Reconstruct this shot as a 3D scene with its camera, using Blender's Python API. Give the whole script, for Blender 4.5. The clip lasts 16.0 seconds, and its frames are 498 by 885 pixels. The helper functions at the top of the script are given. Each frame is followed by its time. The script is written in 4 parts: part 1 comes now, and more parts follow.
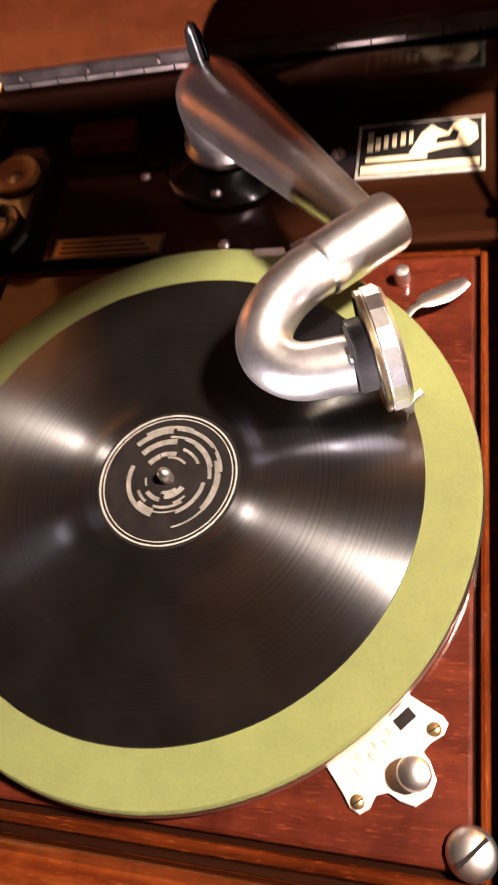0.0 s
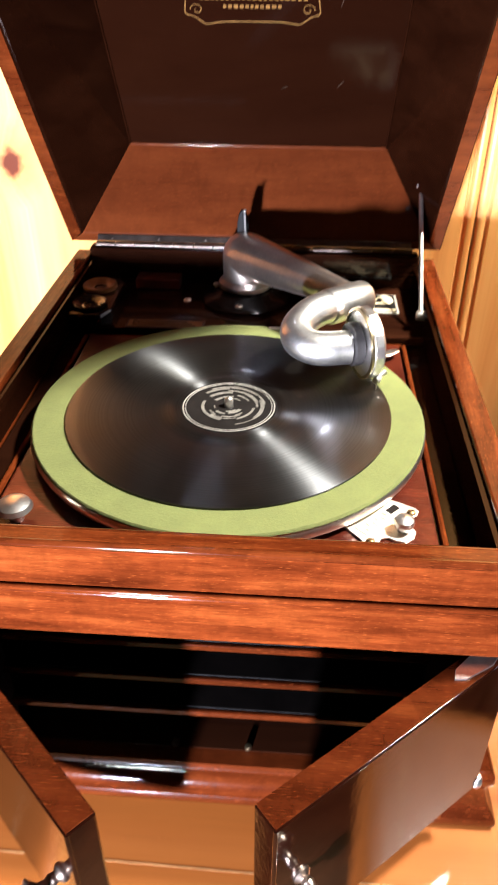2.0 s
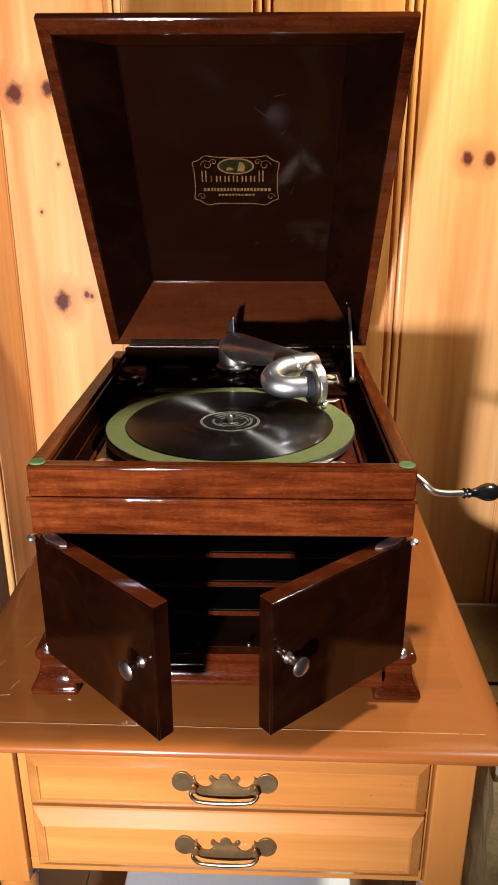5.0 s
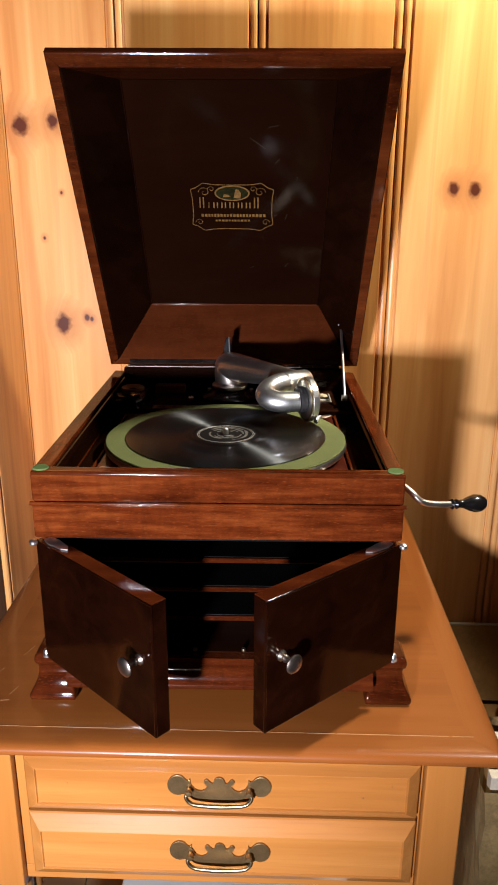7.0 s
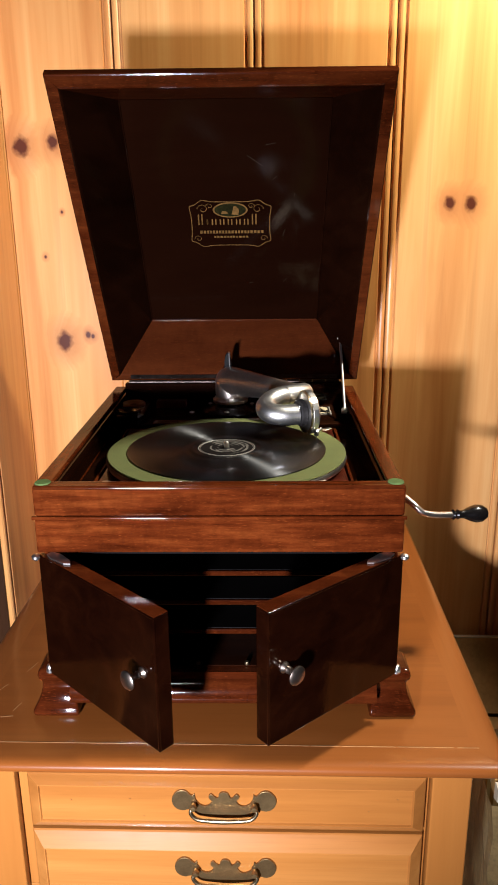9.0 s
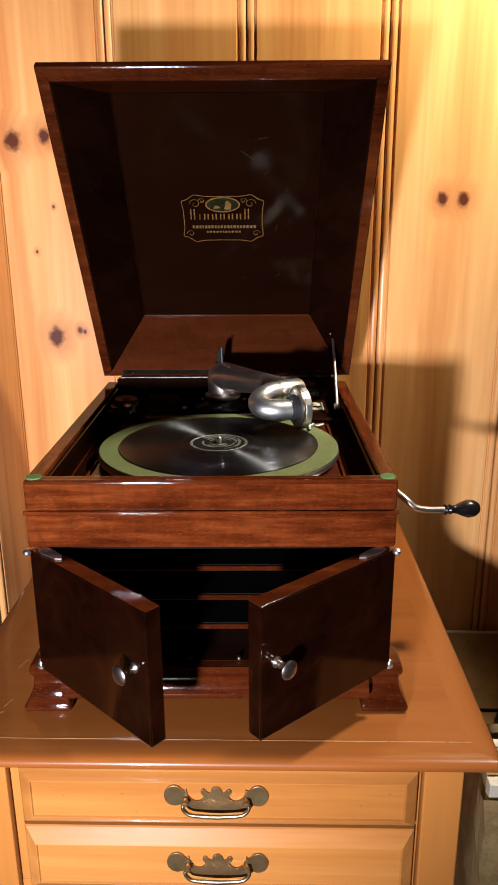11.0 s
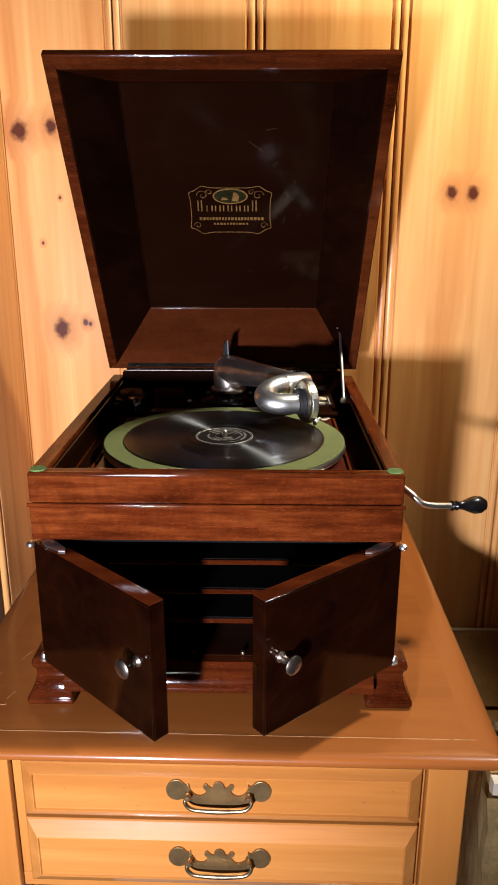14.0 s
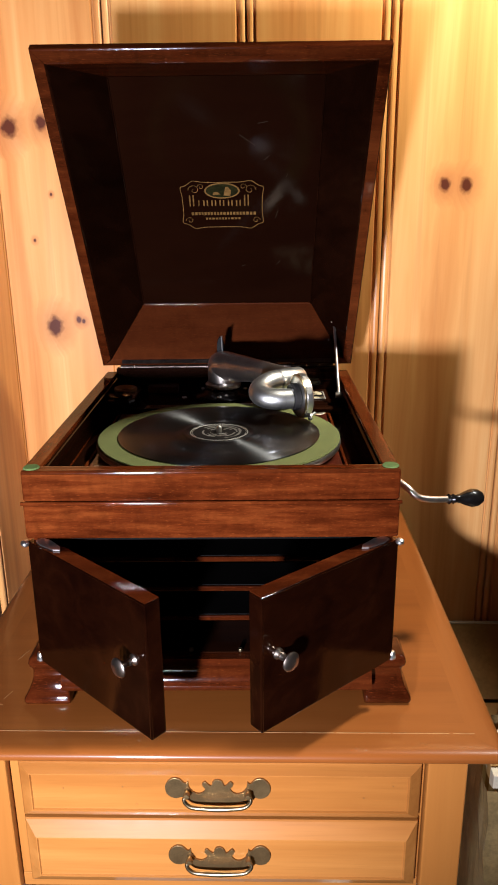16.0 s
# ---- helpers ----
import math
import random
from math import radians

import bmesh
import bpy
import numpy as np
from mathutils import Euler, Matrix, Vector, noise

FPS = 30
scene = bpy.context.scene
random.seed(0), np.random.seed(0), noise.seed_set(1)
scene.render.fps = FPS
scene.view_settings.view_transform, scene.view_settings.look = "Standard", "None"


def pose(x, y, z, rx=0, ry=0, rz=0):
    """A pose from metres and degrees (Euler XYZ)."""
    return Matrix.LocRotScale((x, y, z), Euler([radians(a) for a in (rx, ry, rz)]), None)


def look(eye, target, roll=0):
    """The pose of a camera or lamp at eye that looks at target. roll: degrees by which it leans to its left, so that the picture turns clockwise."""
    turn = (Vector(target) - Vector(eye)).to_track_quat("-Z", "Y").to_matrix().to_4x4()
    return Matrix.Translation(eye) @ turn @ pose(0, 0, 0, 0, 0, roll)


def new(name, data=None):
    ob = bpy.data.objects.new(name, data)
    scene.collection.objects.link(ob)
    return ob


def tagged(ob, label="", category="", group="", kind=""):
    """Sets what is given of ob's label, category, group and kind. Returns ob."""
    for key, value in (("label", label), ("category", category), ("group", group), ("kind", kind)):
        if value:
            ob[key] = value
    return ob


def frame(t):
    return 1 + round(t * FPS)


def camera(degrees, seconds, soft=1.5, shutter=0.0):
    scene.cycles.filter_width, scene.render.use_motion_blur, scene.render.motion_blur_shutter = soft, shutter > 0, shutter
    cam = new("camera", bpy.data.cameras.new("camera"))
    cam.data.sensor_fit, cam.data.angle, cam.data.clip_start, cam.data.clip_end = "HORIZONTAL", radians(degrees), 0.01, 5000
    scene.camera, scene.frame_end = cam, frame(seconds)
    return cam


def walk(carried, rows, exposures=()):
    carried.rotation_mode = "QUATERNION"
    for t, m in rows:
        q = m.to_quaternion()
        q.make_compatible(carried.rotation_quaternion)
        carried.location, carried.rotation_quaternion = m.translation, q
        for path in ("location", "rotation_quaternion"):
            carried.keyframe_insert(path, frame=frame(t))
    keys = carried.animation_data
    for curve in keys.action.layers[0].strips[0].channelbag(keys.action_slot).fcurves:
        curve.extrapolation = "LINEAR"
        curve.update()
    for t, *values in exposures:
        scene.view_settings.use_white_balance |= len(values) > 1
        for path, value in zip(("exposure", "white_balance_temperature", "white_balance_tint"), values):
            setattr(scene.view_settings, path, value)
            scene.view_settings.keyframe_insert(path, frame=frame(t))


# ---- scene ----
# Camera and its way
cam = camera(36.8, 16.0, soft=1.8, shutter=0.5)
PATH = [
    (0, (0.143, 0.04, 1.412), (-0.405, 0.923, -0.297), -26.3),
    (0.5, (0.119, -0.071, 1.449), (-0.299, 1.133, -0.092), -14.6),
    (1, (0.066, -0.22, 1.494), (-0.128, 1.078, -0.015), -3.6),
    (1.5, (0.085, -0.294, 1.471), (-0.164, 1.146, 0.107), -3.4),
    (2, (0.057, -0.322, 1.4), (-0.081, 1.323, 0.271), 0.2),
    (2.5, (0.041, -0.384, 1.353), (0.038, 1.411, 0.471), 4.3),
    (3, (0.049, -0.514, 1.373), (0.046, 1.284, 0.497), 0.4),
    (3.5, (0.045, -0.629, 1.402), (0.008, 1.218, 0.637), 1.0),
    (3.7, (0.048, -0.642, 1.395), (0.0, 1.209, 0.638), 0.9),
    (5.8, (0.061, -0.729, 1.393), (0.006, 1.16, 0.737), -0.5),
    (6, (0.064, -0.734, 1.391), (0.018, 1.159, 0.748), -0.7),
    (6.5, (0.056, -0.739, 1.381), (0.017, 1.157, 0.745), 0.5),
    (7, (0.055, -0.741, 1.378), (0.0, 1.159, 0.755), 0.3),
    (7.5, (0.054, -0.747, 1.377), (-0.012, 1.162, 0.783), 0.0),
    (8, (0.054, -0.747, 1.377), (-0.002, 1.164, 0.792), 0.1),
    (8.5, (0.055, -0.746, 1.374), (0.003, 1.166, 0.789), -0.0),
    (9, (0.058, -0.747, 1.375), (-0.005, 1.166, 0.795), -0.5),
    (11.5, (0.059, -0.746, 1.37), (0.016, 1.166, 0.783), -0.3),
    (12, (0.059, -0.746, 1.369), (0.012, 1.167, 0.787), -0.3),
    (12.5, (0.058, -0.745, 1.368), (0.017, 1.166, 0.782), 0.1),
    (13, (0.058, -0.738, 1.367), (0.008, 1.17, 0.77), 0.1),
    (13.5, (0.059, -0.741, 1.369), (0.001, 1.167, 0.772), 0.0),
    (14, (0.057, -0.74, 1.367), (0.001, 1.168, 0.769), 0.1),
    (14.5, (0.059, -0.738, 1.365), (0.004, 1.171, 0.77), -0.1),
    (15, (0.059, -0.736, 1.366), (0.004, 1.17, 0.763), -0.5),
    (15.5, (0.06, -0.739, 1.365), (0.014, 1.166, 0.759), -0.5),
    (16, (0.06, -0.735, 1.365), (0.011, 1.17, 0.757), -0.6),
]
walk(cam, [(t, look(eye, target, roll)) for t, eye, target, roll in PATH],
     exposures=[(0.0, 1.38, 6050, 32), (0.5, 1.3, 5600, 24), (1.0, 1.4, 5150, 19), (1.5, 1.6, 5150, 18), (2.0, 1.6, 5300, 17), (2.5, 1.35, 5250, 16), (3.0, 1.35, 4900, 14), (3.5, 0.6, 5250, 15), (5.8, 0.07, 5450, 15), (7.0, -0.05, 5450, 15), (16.0, -0.05, 5400, 15)])

# Lamps, world and exposure
world = bpy.data.worlds.new("world")
scene.world = world
world.use_nodes = True
world.node_tree.nodes["Background"].inputs[0].default_value = (1.0, 0.72, 0.45, 1)
world.node_tree.nodes["Background"].inputs[1].default_value = 0.004


def lamp(name, place, target, watts, colour, radius, cone, blend):
    """A shaded lamp that throws its light into a cone."""
    data = bpy.data.lights.new(name, "SPOT")
    data.energy, data.color, data.shadow_soft_size, data.spot_size, data.spot_blend = watts, colour, radius, radians(cone), blend
    ob = new(name, data)
    ob.matrix_world = look(place, target)
    return ob


lamp("desk_lamp_light", (-0.26, -1.28, 1.085), (-0.24, 0.65, 0.96), 232, (1.0, 0.945, 0.895), 0.045, 72, 0.9)
lamp("ceiling_spot_light", (0.87, 0.25, 2.28), (0.12, 0.10, 0.90), 158, (1.0, 0.89, 0.64), 0.07, 46, 0.5)
# Unseen source, added out of view to brighten the wall's upper right.
lamp("wall_lamp_light", (0.66, 0.36, 1.95), (0.33, 0.65, 1.67), 50, (1.0, 0.83, 0.46), 0.06, 94, 0.8)


# Materials
def material(name):
    m = bpy.data.materials.new(name)
    m.use_nodes = True
    nt = m.node_tree
    return m, nt, nt.nodes["Principled BSDF"]


def node(nt, kind, **sets):
    n = nt.nodes.new(kind)
    for key, value in sets.items():
        if key in n.inputs:
            n.inputs[key].default_value = value
    return n


def ramp(nt, source, stops):
    r = nt.nodes.new("ShaderNodeValToRGB")
    els = r.color_ramp.elements
    while len(els) < len(stops):
        els.new(0.5)
    for e, (p, c) in zip(els, stops):
        e.position, e.color = p, (*c, 1)
    nt.links.new(source, r.inputs[0])
    return r.outputs[0]


def mix(nt, fac, a, b, mode="MIX"):
    n = nt.nodes.new("ShaderNodeMix")
    n.data_type, n.blend_type = "RGBA", mode
    for socket, value in ((n.inputs[0], fac), (n.inputs[6], a), (n.inputs[7], b)):
        if isinstance(value, (int, float)):
            socket.default_value = value
        elif isinstance(value, tuple):
            socket.default_value = (*value, 1)
        else:
            nt.links.new(value, socket)
    return n.outputs[2]


def calc(nt, op, a, b=None, clamp=False):
    n = nt.nodes.new("ShaderNodeMath")
    n.operation, n.use_clamp = op, clamp
    for socket, value in zip(n.inputs, (a, b)):
        if value is None:
            continue
        if isinstance(value, (int, float)):
            socket.default_value = value
        else:
            nt.links.new(value, socket)
    return n.outputs[0]


def noise_tex(nt, vector, scale, detail=4, rough=0.55, distort=0.0):
    n = node(nt, "ShaderNodeTexNoise", Scale=scale, Detail=detail, Roughness=rough, Distortion=distort)
    nt.links.new(vector, n.inputs["Vector"])
    return n.outputs["Fac"]


def mapped(nt, vector, scale):
    n = nt.nodes.new("ShaderNodeMapping")
    n.inputs["Scale"].default_value = scale
    nt.links.new(vector, n.inputs["Vector"])
    return n.outputs[0]


def bump(nt, b, height, strength, distance=0.001):
    n = node(nt, "ShaderNodeBump", Strength=strength, Distance=distance)
    nt.links.new(height, n.inputs["Height"])
    nt.links.new(n.outputs[0], b.inputs["Normal"])


def set_in(b, **sets):
    for key, value in sets.items():
        b.inputs[key.replace("_", " ")].default_value = value


AXES = {"x": (0.06, 1, 1), "y": (1, 0.06, 1), "z": (1, 1, 0.06)}


def wood(name, dark, mid, light, axis="x", grain=55.0, rough=0.32, coat=0.6, pores=0.35, spread=0.5, relief=0.15, vary=False, stretch=0.06, gloss=0.16, swirl=0.6, figure=0.0):
    """Varnished wood: long grain along one axis, cloudy tone, fine pores."""
    m, nt, b = material(name)
    tc = nt.nodes.new("ShaderNodeTexCoord").outputs["Object"]
    if vary:
        info = nt.nodes.new("ShaderNodeObjectInfo").outputs["Random"]
        shift = nt.nodes.new("ShaderNodeVectorMath")
        shift.operation = "ADD"
        nt.links.new(tc, shift.inputs[0])
        comb = nt.nodes.new("ShaderNodeCombineXYZ")
        for k in range(3):
            nt.links.new(calc(nt, "MULTIPLY", info, 7.0 + k), comb.inputs[k])
        nt.links.new(comb.outputs[0], shift.inputs[1])
        tc = shift.outputs[0]
    long = mapped(nt, tc, tuple(stretch if a < 1 else 1 for a in AXES[axis]))
    g = noise_tex(nt, long, grain, 5, 0.6, swirl)
    cloud = noise_tex(nt, long, grain * 0.16, 3, 0.5, swirl * 0.7)
    fine = noise_tex(nt, mapped(nt, tc, tuple(stretch * 0.6 if a < 1 else 1 for a in AXES[axis])), grain * 14, 3, 0.7)
    tone = calc(nt, "ADD", calc(nt, "MULTIPLY", g, 0.5), calc(nt, "MULTIPLY", cloud, 0.5))
    col = ramp(nt, tone, ((0.5 - spread * 0.35, dark), (0.5, mid), (0.5 + spread * 0.35, light)))
    pore = calc(nt, "MULTIPLY", calc(nt, "SUBTRACT", 0.5, fine, True), 2.2, True)
    col = mix(nt, calc(nt, "MULTIPLY", pore, pores), col, tuple(c * 0.25 for c in dark))
    if figure:
        ripple = noise_tex(nt, mapped(nt, tc, tuple(1.0 if a < 1 else 0.6 for a in AXES[axis])), 55, 4, 0.65, 0.8)
        col = mix(nt, calc(nt, "MULTIPLY", calc(nt, "SUBTRACT", ripple, 0.42, True), 4.0 * figure, True), col, tuple(c * 0.7 for c in dark))
        fleck = noise_tex(nt, mapped(nt, tc, tuple(0.16 if a < 1 else 1 for a in AXES[axis])), 1000, 2, 0.5)
        col = mix(nt, calc(nt, "MULTIPLY", calc(nt, "SUBTRACT", fleck, 0.60, True), 3.0, True), col, tuple(min(1.0, c * 1.5) for c in light))
    nt.links.new(col, b.inputs["Base Color"])
    wear = noise_tex(nt, tc, 23, 4, 0.6)
    nt.links.new(calc(nt, "ADD", rough - 0.10, calc(nt, "MULTIPLY", wear, 0.2)), b.inputs["Roughness"])
    set_in(b, Coat_Weight=coat, Coat_Roughness=0.07, Specular_IOR_Level=gloss)
    bump(nt, b, calc(nt, "ADD", calc(nt, "MULTIPLY", fine, 0.6), wear), relief, 0.0008)
    craze = node(nt, "ShaderNodeBump", Strength=0.22, Distance=0.0004)
    nt.links.new(calc(nt, "ADD", noise_tex(nt, tc, 260, 3, 0.6), noise_tex(nt, tc, 45, 2)), craze.inputs["Height"])
    nt.links.new(craze.outputs[0], b.inputs["Coat Normal"])
    return m


def mahogany(axis, name):
    return wood(name, (0.022, 0.0034, 0.0007), (0.078, 0.0140, 0.0025), (0.156, 0.035, 0.0062), axis, 120, 0.36, 0.45, 0.8, 0.42, 0.16, False, 0.10, 0.0, 0.1, 0.32)


MAHOG = {a: mahogany(a, "mahogany_" + a) for a in "xyz"}
FOOTWOOD = wood("dark_red_base_mahogany", (0.018, 0.0029, 0.0006), (0.050, 0.0090, 0.0018), (0.100, 0.0220, 0.0042), "x", 70, 0.25, 0.95, 0.6, 0.5, 0.25, False, 0.10, 0.0, 0.2, 0.4)
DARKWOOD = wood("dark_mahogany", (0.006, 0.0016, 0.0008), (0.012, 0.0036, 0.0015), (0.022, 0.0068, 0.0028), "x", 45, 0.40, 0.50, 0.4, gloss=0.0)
REDWOOD = wood("red_mahogany", (0.030, 0.0048, 0.0022), (0.070, 0.0125, 0.0050), (0.120, 0.025, 0.009), "x", 60, 0.34, 0.40, 0.6, 0.5, 0.8, False, 0.08, 0.06, 0.25, 0.5)
MAPLE = wood("honey_maple", (0.27, 0.094, 0.016), (0.370, 0.140, 0.026), (0.47, 0.195, 0.042), "x", 20, 0.34, 0.6, 0.25, 0.42, 0.05)
# Lowered below the drawers' maple: shade on the top is put into the colour.
MAPLE_TOP = wood("shaded_maple_top", (0.175, 0.047, 0.0072), (0.235, 0.071, 0.0115), (0.298, 0.101, 0.019), "x", 14, 0.32, 0.60, 0.15, 0.55, 0.06)
MAPLE_Y = wood("shaded_maple_side", (0.175, 0.047, 0.0072), (0.235, 0.071, 0.0115), (0.298, 0.101, 0.019), "y", 16, 0.34, 0.6, 0.12, 0.7, 0.05)
MAPLE_Z = wood("honey_maple_upright", (0.27, 0.092, 0.015), (0.36, 0.134, 0.024), (0.45, 0.182, 0.038), "z", 16, 0.36, 0.4, 0.12, 0.7, 0.05)
# Floor tone lowered to hold down bounced light; its true tone is unknown.
FLOORWOOD = wood("floor_oak", (0.20, 0.11, 0.05), (0.27, 0.16, 0.075), (0.33, 0.205, 0.10), "x", 24, 0.35, 0.3, 0.2, 0.6, 0.08, True)
DARKPANEL = wood("dark_door_wood", (0.020, 0.008, 0.003), (0.040, 0.016, 0.006), (0.06, 0.024, 0.01), "z", 30, 0.4, 0.3, 0.4)


WOODRING = wood("turned_cup_wood", (0.16, 0.06, 0.02), (0.26, 0.11, 0.035), (0.34, 0.16, 0.06), "x", 60, 0.4, 0.3)
# Light is put into the lid's mahogany: lit red back, near-black sides and lining.
REDLID = wood("lid_mahogany_lit", (0.028, 0.0054, 0.0014), (0.054, 0.0118, 0.0029), (0.088, 0.021, 0.0050), "x", 22, 0.34, 0.50, 0.4, 0.6, 0.2, False, 0.16, 0.02, 0.3, 0.3)
LIDSIDE = wood("mahogany_inner_shade", (0.0036, 0.0009, 0.0004), (0.0072, 0.0019, 0.0007), (0.0130, 0.0036, 0.0013), "y", 30, 0.42, 0.25, 0.4, 0.5, 0.15, False, 0.06, 0.0)
LIDPANEL = wood("lid_lining_shaded", (0.0040, 0.0011, 0.0004), (0.0068, 0.0018, 0.0007), (0.0105, 0.0030, 0.0011), "x", 9, 0.45, 0.18, 0.2, 0.9, 0.15, False, 0.3, 0.0)


def pine(name, knots):
    """Knotty pine, varnished honey; knots are (x, y, z, size) in metres."""
    m, nt, b = material(name)
    tc = nt.nodes.new("ShaderNodeTexCoord").outputs["Object"]
    info = nt.nodes.new("ShaderNodeObjectInfo").outputs["Random"]
    core = ring = 0.0
    for x, y, z, size in knots:
        sub = nt.nodes.new("ShaderNodeVectorMath")
        sub.operation = "SUBTRACT"
        nt.links.new(tc, sub.inputs[0])
        sub.inputs[1].default_value = (x, y, z)
        squash = mapped(nt, sub.outputs[0], (1, 1, 0.8))
        wob = nt.nodes.new("ShaderNodeVectorMath")
        wob.operation = "LENGTH"
        nt.links.new(squash, wob.inputs[0])
        d = calc(nt, "ADD", wob.outputs["Value"], calc(nt, "MULTIPLY", calc(nt, "SUBTRACT", noise_tex(nt, tc, 90, 2), 0.5), size * 0.9))
        core = calc(nt, "MAXIMUM", core, calc(nt, "SUBTRACT", 1.25, calc(nt, "DIVIDE", d, size), True))
        halo = calc(nt, "SUBTRACT", 1.0, calc(nt, "DIVIDE", d, size * 3.4), True)
        ring = calc(nt, "MAXIMUM", ring, halo)
    comb = nt.nodes.new("ShaderNodeCombineXYZ")
    nt.links.new(calc(nt, "ADD", calc(nt, "MULTIPLY", info, 9.0), calc(nt, "MULTIPLY", ring, 0.03)), comb.inputs[0])
    nt.links.new(calc(nt, "MULTIPLY", info, 5.0), comb.inputs[2])
    warp = nt.nodes.new("ShaderNodeVectorMath")
    warp.operation = "ADD"
    nt.links.new(tc, warp.inputs[0])
    nt.links.new(comb.outputs[0], warp.inputs[1])
    long = mapped(nt, warp.outputs[0], (1, 1, 0.045))
    g = noise_tex(nt, long, 26, 4, 0.6, 1.3)
    cloud = noise_tex(nt, long, 7, 3, 0.5, 1.6)
    tone = calc(nt, "ADD", calc(nt, "MULTIPLY", g, 0.45), calc(nt, "MULTIPLY", cloud, 0.55))
    col = ramp(nt, tone, ((0.32, (0.50, 0.195, 0.048)), (0.5, (0.645, 0.305, 0.090)), (0.68, (0.74, 0.415, 0.150))))
    streak = noise_tex(nt, mapped(nt, warp.outputs[0], (1, 1, 0.02)), 60, 2, 0.5)
    col = mix(nt, calc(nt, "MULTIPLY", calc(nt, "SUBTRACT", streak, 0.58, True), 2.0, True), col, (0.38, 0.16, 0.05))
    col = mix(nt, calc(nt, "MULTIPLY", ring, 0.8, True), col, (0.36, 0.12, 0.035))
    col = mix(nt, calc(nt, "MULTIPLY", core, 1.6, True), col, (0.085, 0.020, 0.007))
    nt.links.new(col, b.inputs["Base Color"])
    wear = noise_tex(nt, tc, 14, 3)
    nt.links.new(calc(nt, "ADD", 0.26, calc(nt, "MULTIPLY", wear, 0.16)), b.inputs["Roughness"])
    set_in(b, Coat_Weight=0.14, Coat_Roughness=0.28, Specular_IOR_Level=0.15)
    bump(nt, b, calc(nt, "ADD", g, wear), 0.10, 0.0012)
    return m


def plain(name, colour, rough, metal=0.0, scale=40.0, vary=0.25, relief=0.1, coat=0.0):
    """One colour, with stains and wear at two scales."""
    m, nt, b = material(name)
    tc = nt.nodes.new("ShaderNodeTexCoord").outputs["Object"]
    big, small = noise_tex(nt, tc, scale, 3), noise_tex(nt, tc, scale * 9, 3, 0.65)
    tone = calc(nt, "ADD", calc(nt, "MULTIPLY", big, 0.6), calc(nt, "MULTIPLY", small, 0.4))
    lo, hi = tuple(c * (1 - vary) for c in colour), tuple(min(1, c * (1 + vary)) for c in colour)
    nt.links.new(ramp(nt, tone, ((0.35, lo), (0.65, hi))), b.inputs["Base Color"])
    nt.links.new(calc(nt, "ADD", rough * 0.8, calc(nt, "MULTIPLY", tone, rough * 0.4)), b.inputs["Roughness"])
    set_in(b, Metallic=metal, Coat_Weight=coat, Specular_IOR_Level=0.25)
    bump(nt, b, small, relief, 0.0006)
    return m


NICKEL = plain("nickel_plate", (0.80, 0.77, 0.72), 0.34, 1.0, 60, 0.14, 0.05)
NICKEL_DULL = plain("tarnished_nickel", (0.84, 0.74, 0.65), 0.31, 1.0, 40, 0.12, 0.04)
SILVER = plain("engraved_nickel", (0.78, 0.74, 0.66), 0.34, 0.7, 130, 0.22, 0.15)
# Nickel darkened: the dark reflection in the knobs is put into the colour.
KNOBMETAL = plain("nickel_dark_reflection", (0.46, 0.37, 0.30), 0.30, 1.0, 80, 0.25, 0.06)
SCUFF = plain("pale_scuff", (0.030, 0.019, 0.012), 0.5, 0.0, 300, 0.5, 0.0)
HINGEDARK = plain("tarnished_hinge", (0.115, 0.088, 0.073), 0.38, 1.0, 70, 0.4, 0.1)
BRASS = plain("antique_brass", (0.31, 0.205, 0.088), 0.36, 0.88, 60, 0.18, 0.05)
BRASS_WORN = plain("worn_brass", (0.42, 0.33, 0.19), 0.30, 1.0, 90, 0.3, 0.08)
GOLD = plain("gilt_ink", (0.125, 0.064, 0.017), 0.65, 0.0, 160, 0.45, 0.0)
BLACK = plain("black_lacquer", (0.005, 0.004, 0.0036), 0.25, 0.0, 30, 0.3, 0.06, 0.4)
# Dull black: the catch's own colour, and painted shade in the horn recess.
HORNBLACK = plain("dull_black_and_shade", (0.0022, 0.0016, 0.0014), 0.5, 0.0, 30, 0.4, 0.2)
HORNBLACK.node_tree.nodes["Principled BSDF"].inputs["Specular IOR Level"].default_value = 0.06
RUBBER = plain("black_rubber", (0.018, 0.016, 0.015), 0.42, 0.0, 60, 0.3, 0.06)
FELT = plain("green_felt", (0.130, 0.142, 0.045), 0.95, 0.0, 55, 0.10, 0.5)
FELT_DOT = plain("green_felt_pad", (0.085, 0.130, 0.036), 0.9, 0.0, 200, 0.2, 0.5)
INK = plain("black_ink", (0.012, 0.010, 0.009), 0.45, 0.0, 80, 0.3, 0.0)
CREAM = plain("cream_ink", (0.55, 0.46, 0.30), 0.5, 0.0, 120, 0.2, 0.0)
GREENINK = plain("green_ink", (0.011, 0.0095, 0.0022), 0.65, 0.0, 180, 0.5, 0.0)
LABELGREY = plain("silver_ink", (0.24, 0.22, 0.19), 0.4, 0.4, 200, 0.4, 0.0)
for ink in (GOLD, GREENINK, SCUFF, INK):
    ink.node_tree.nodes["Principled BSDF"].inputs["Specular IOR Level"].default_value = 0.04
CARD = plain("cardboard", (0.36, 0.205, 0.062), 0.75, 0.0, 14, 0.22, 0.2)
KRAFT = plain("brown_paper", (0.30, 0.20, 0.075), 0.55, 0.0, 20, 0.35, 0.3, 0.2)
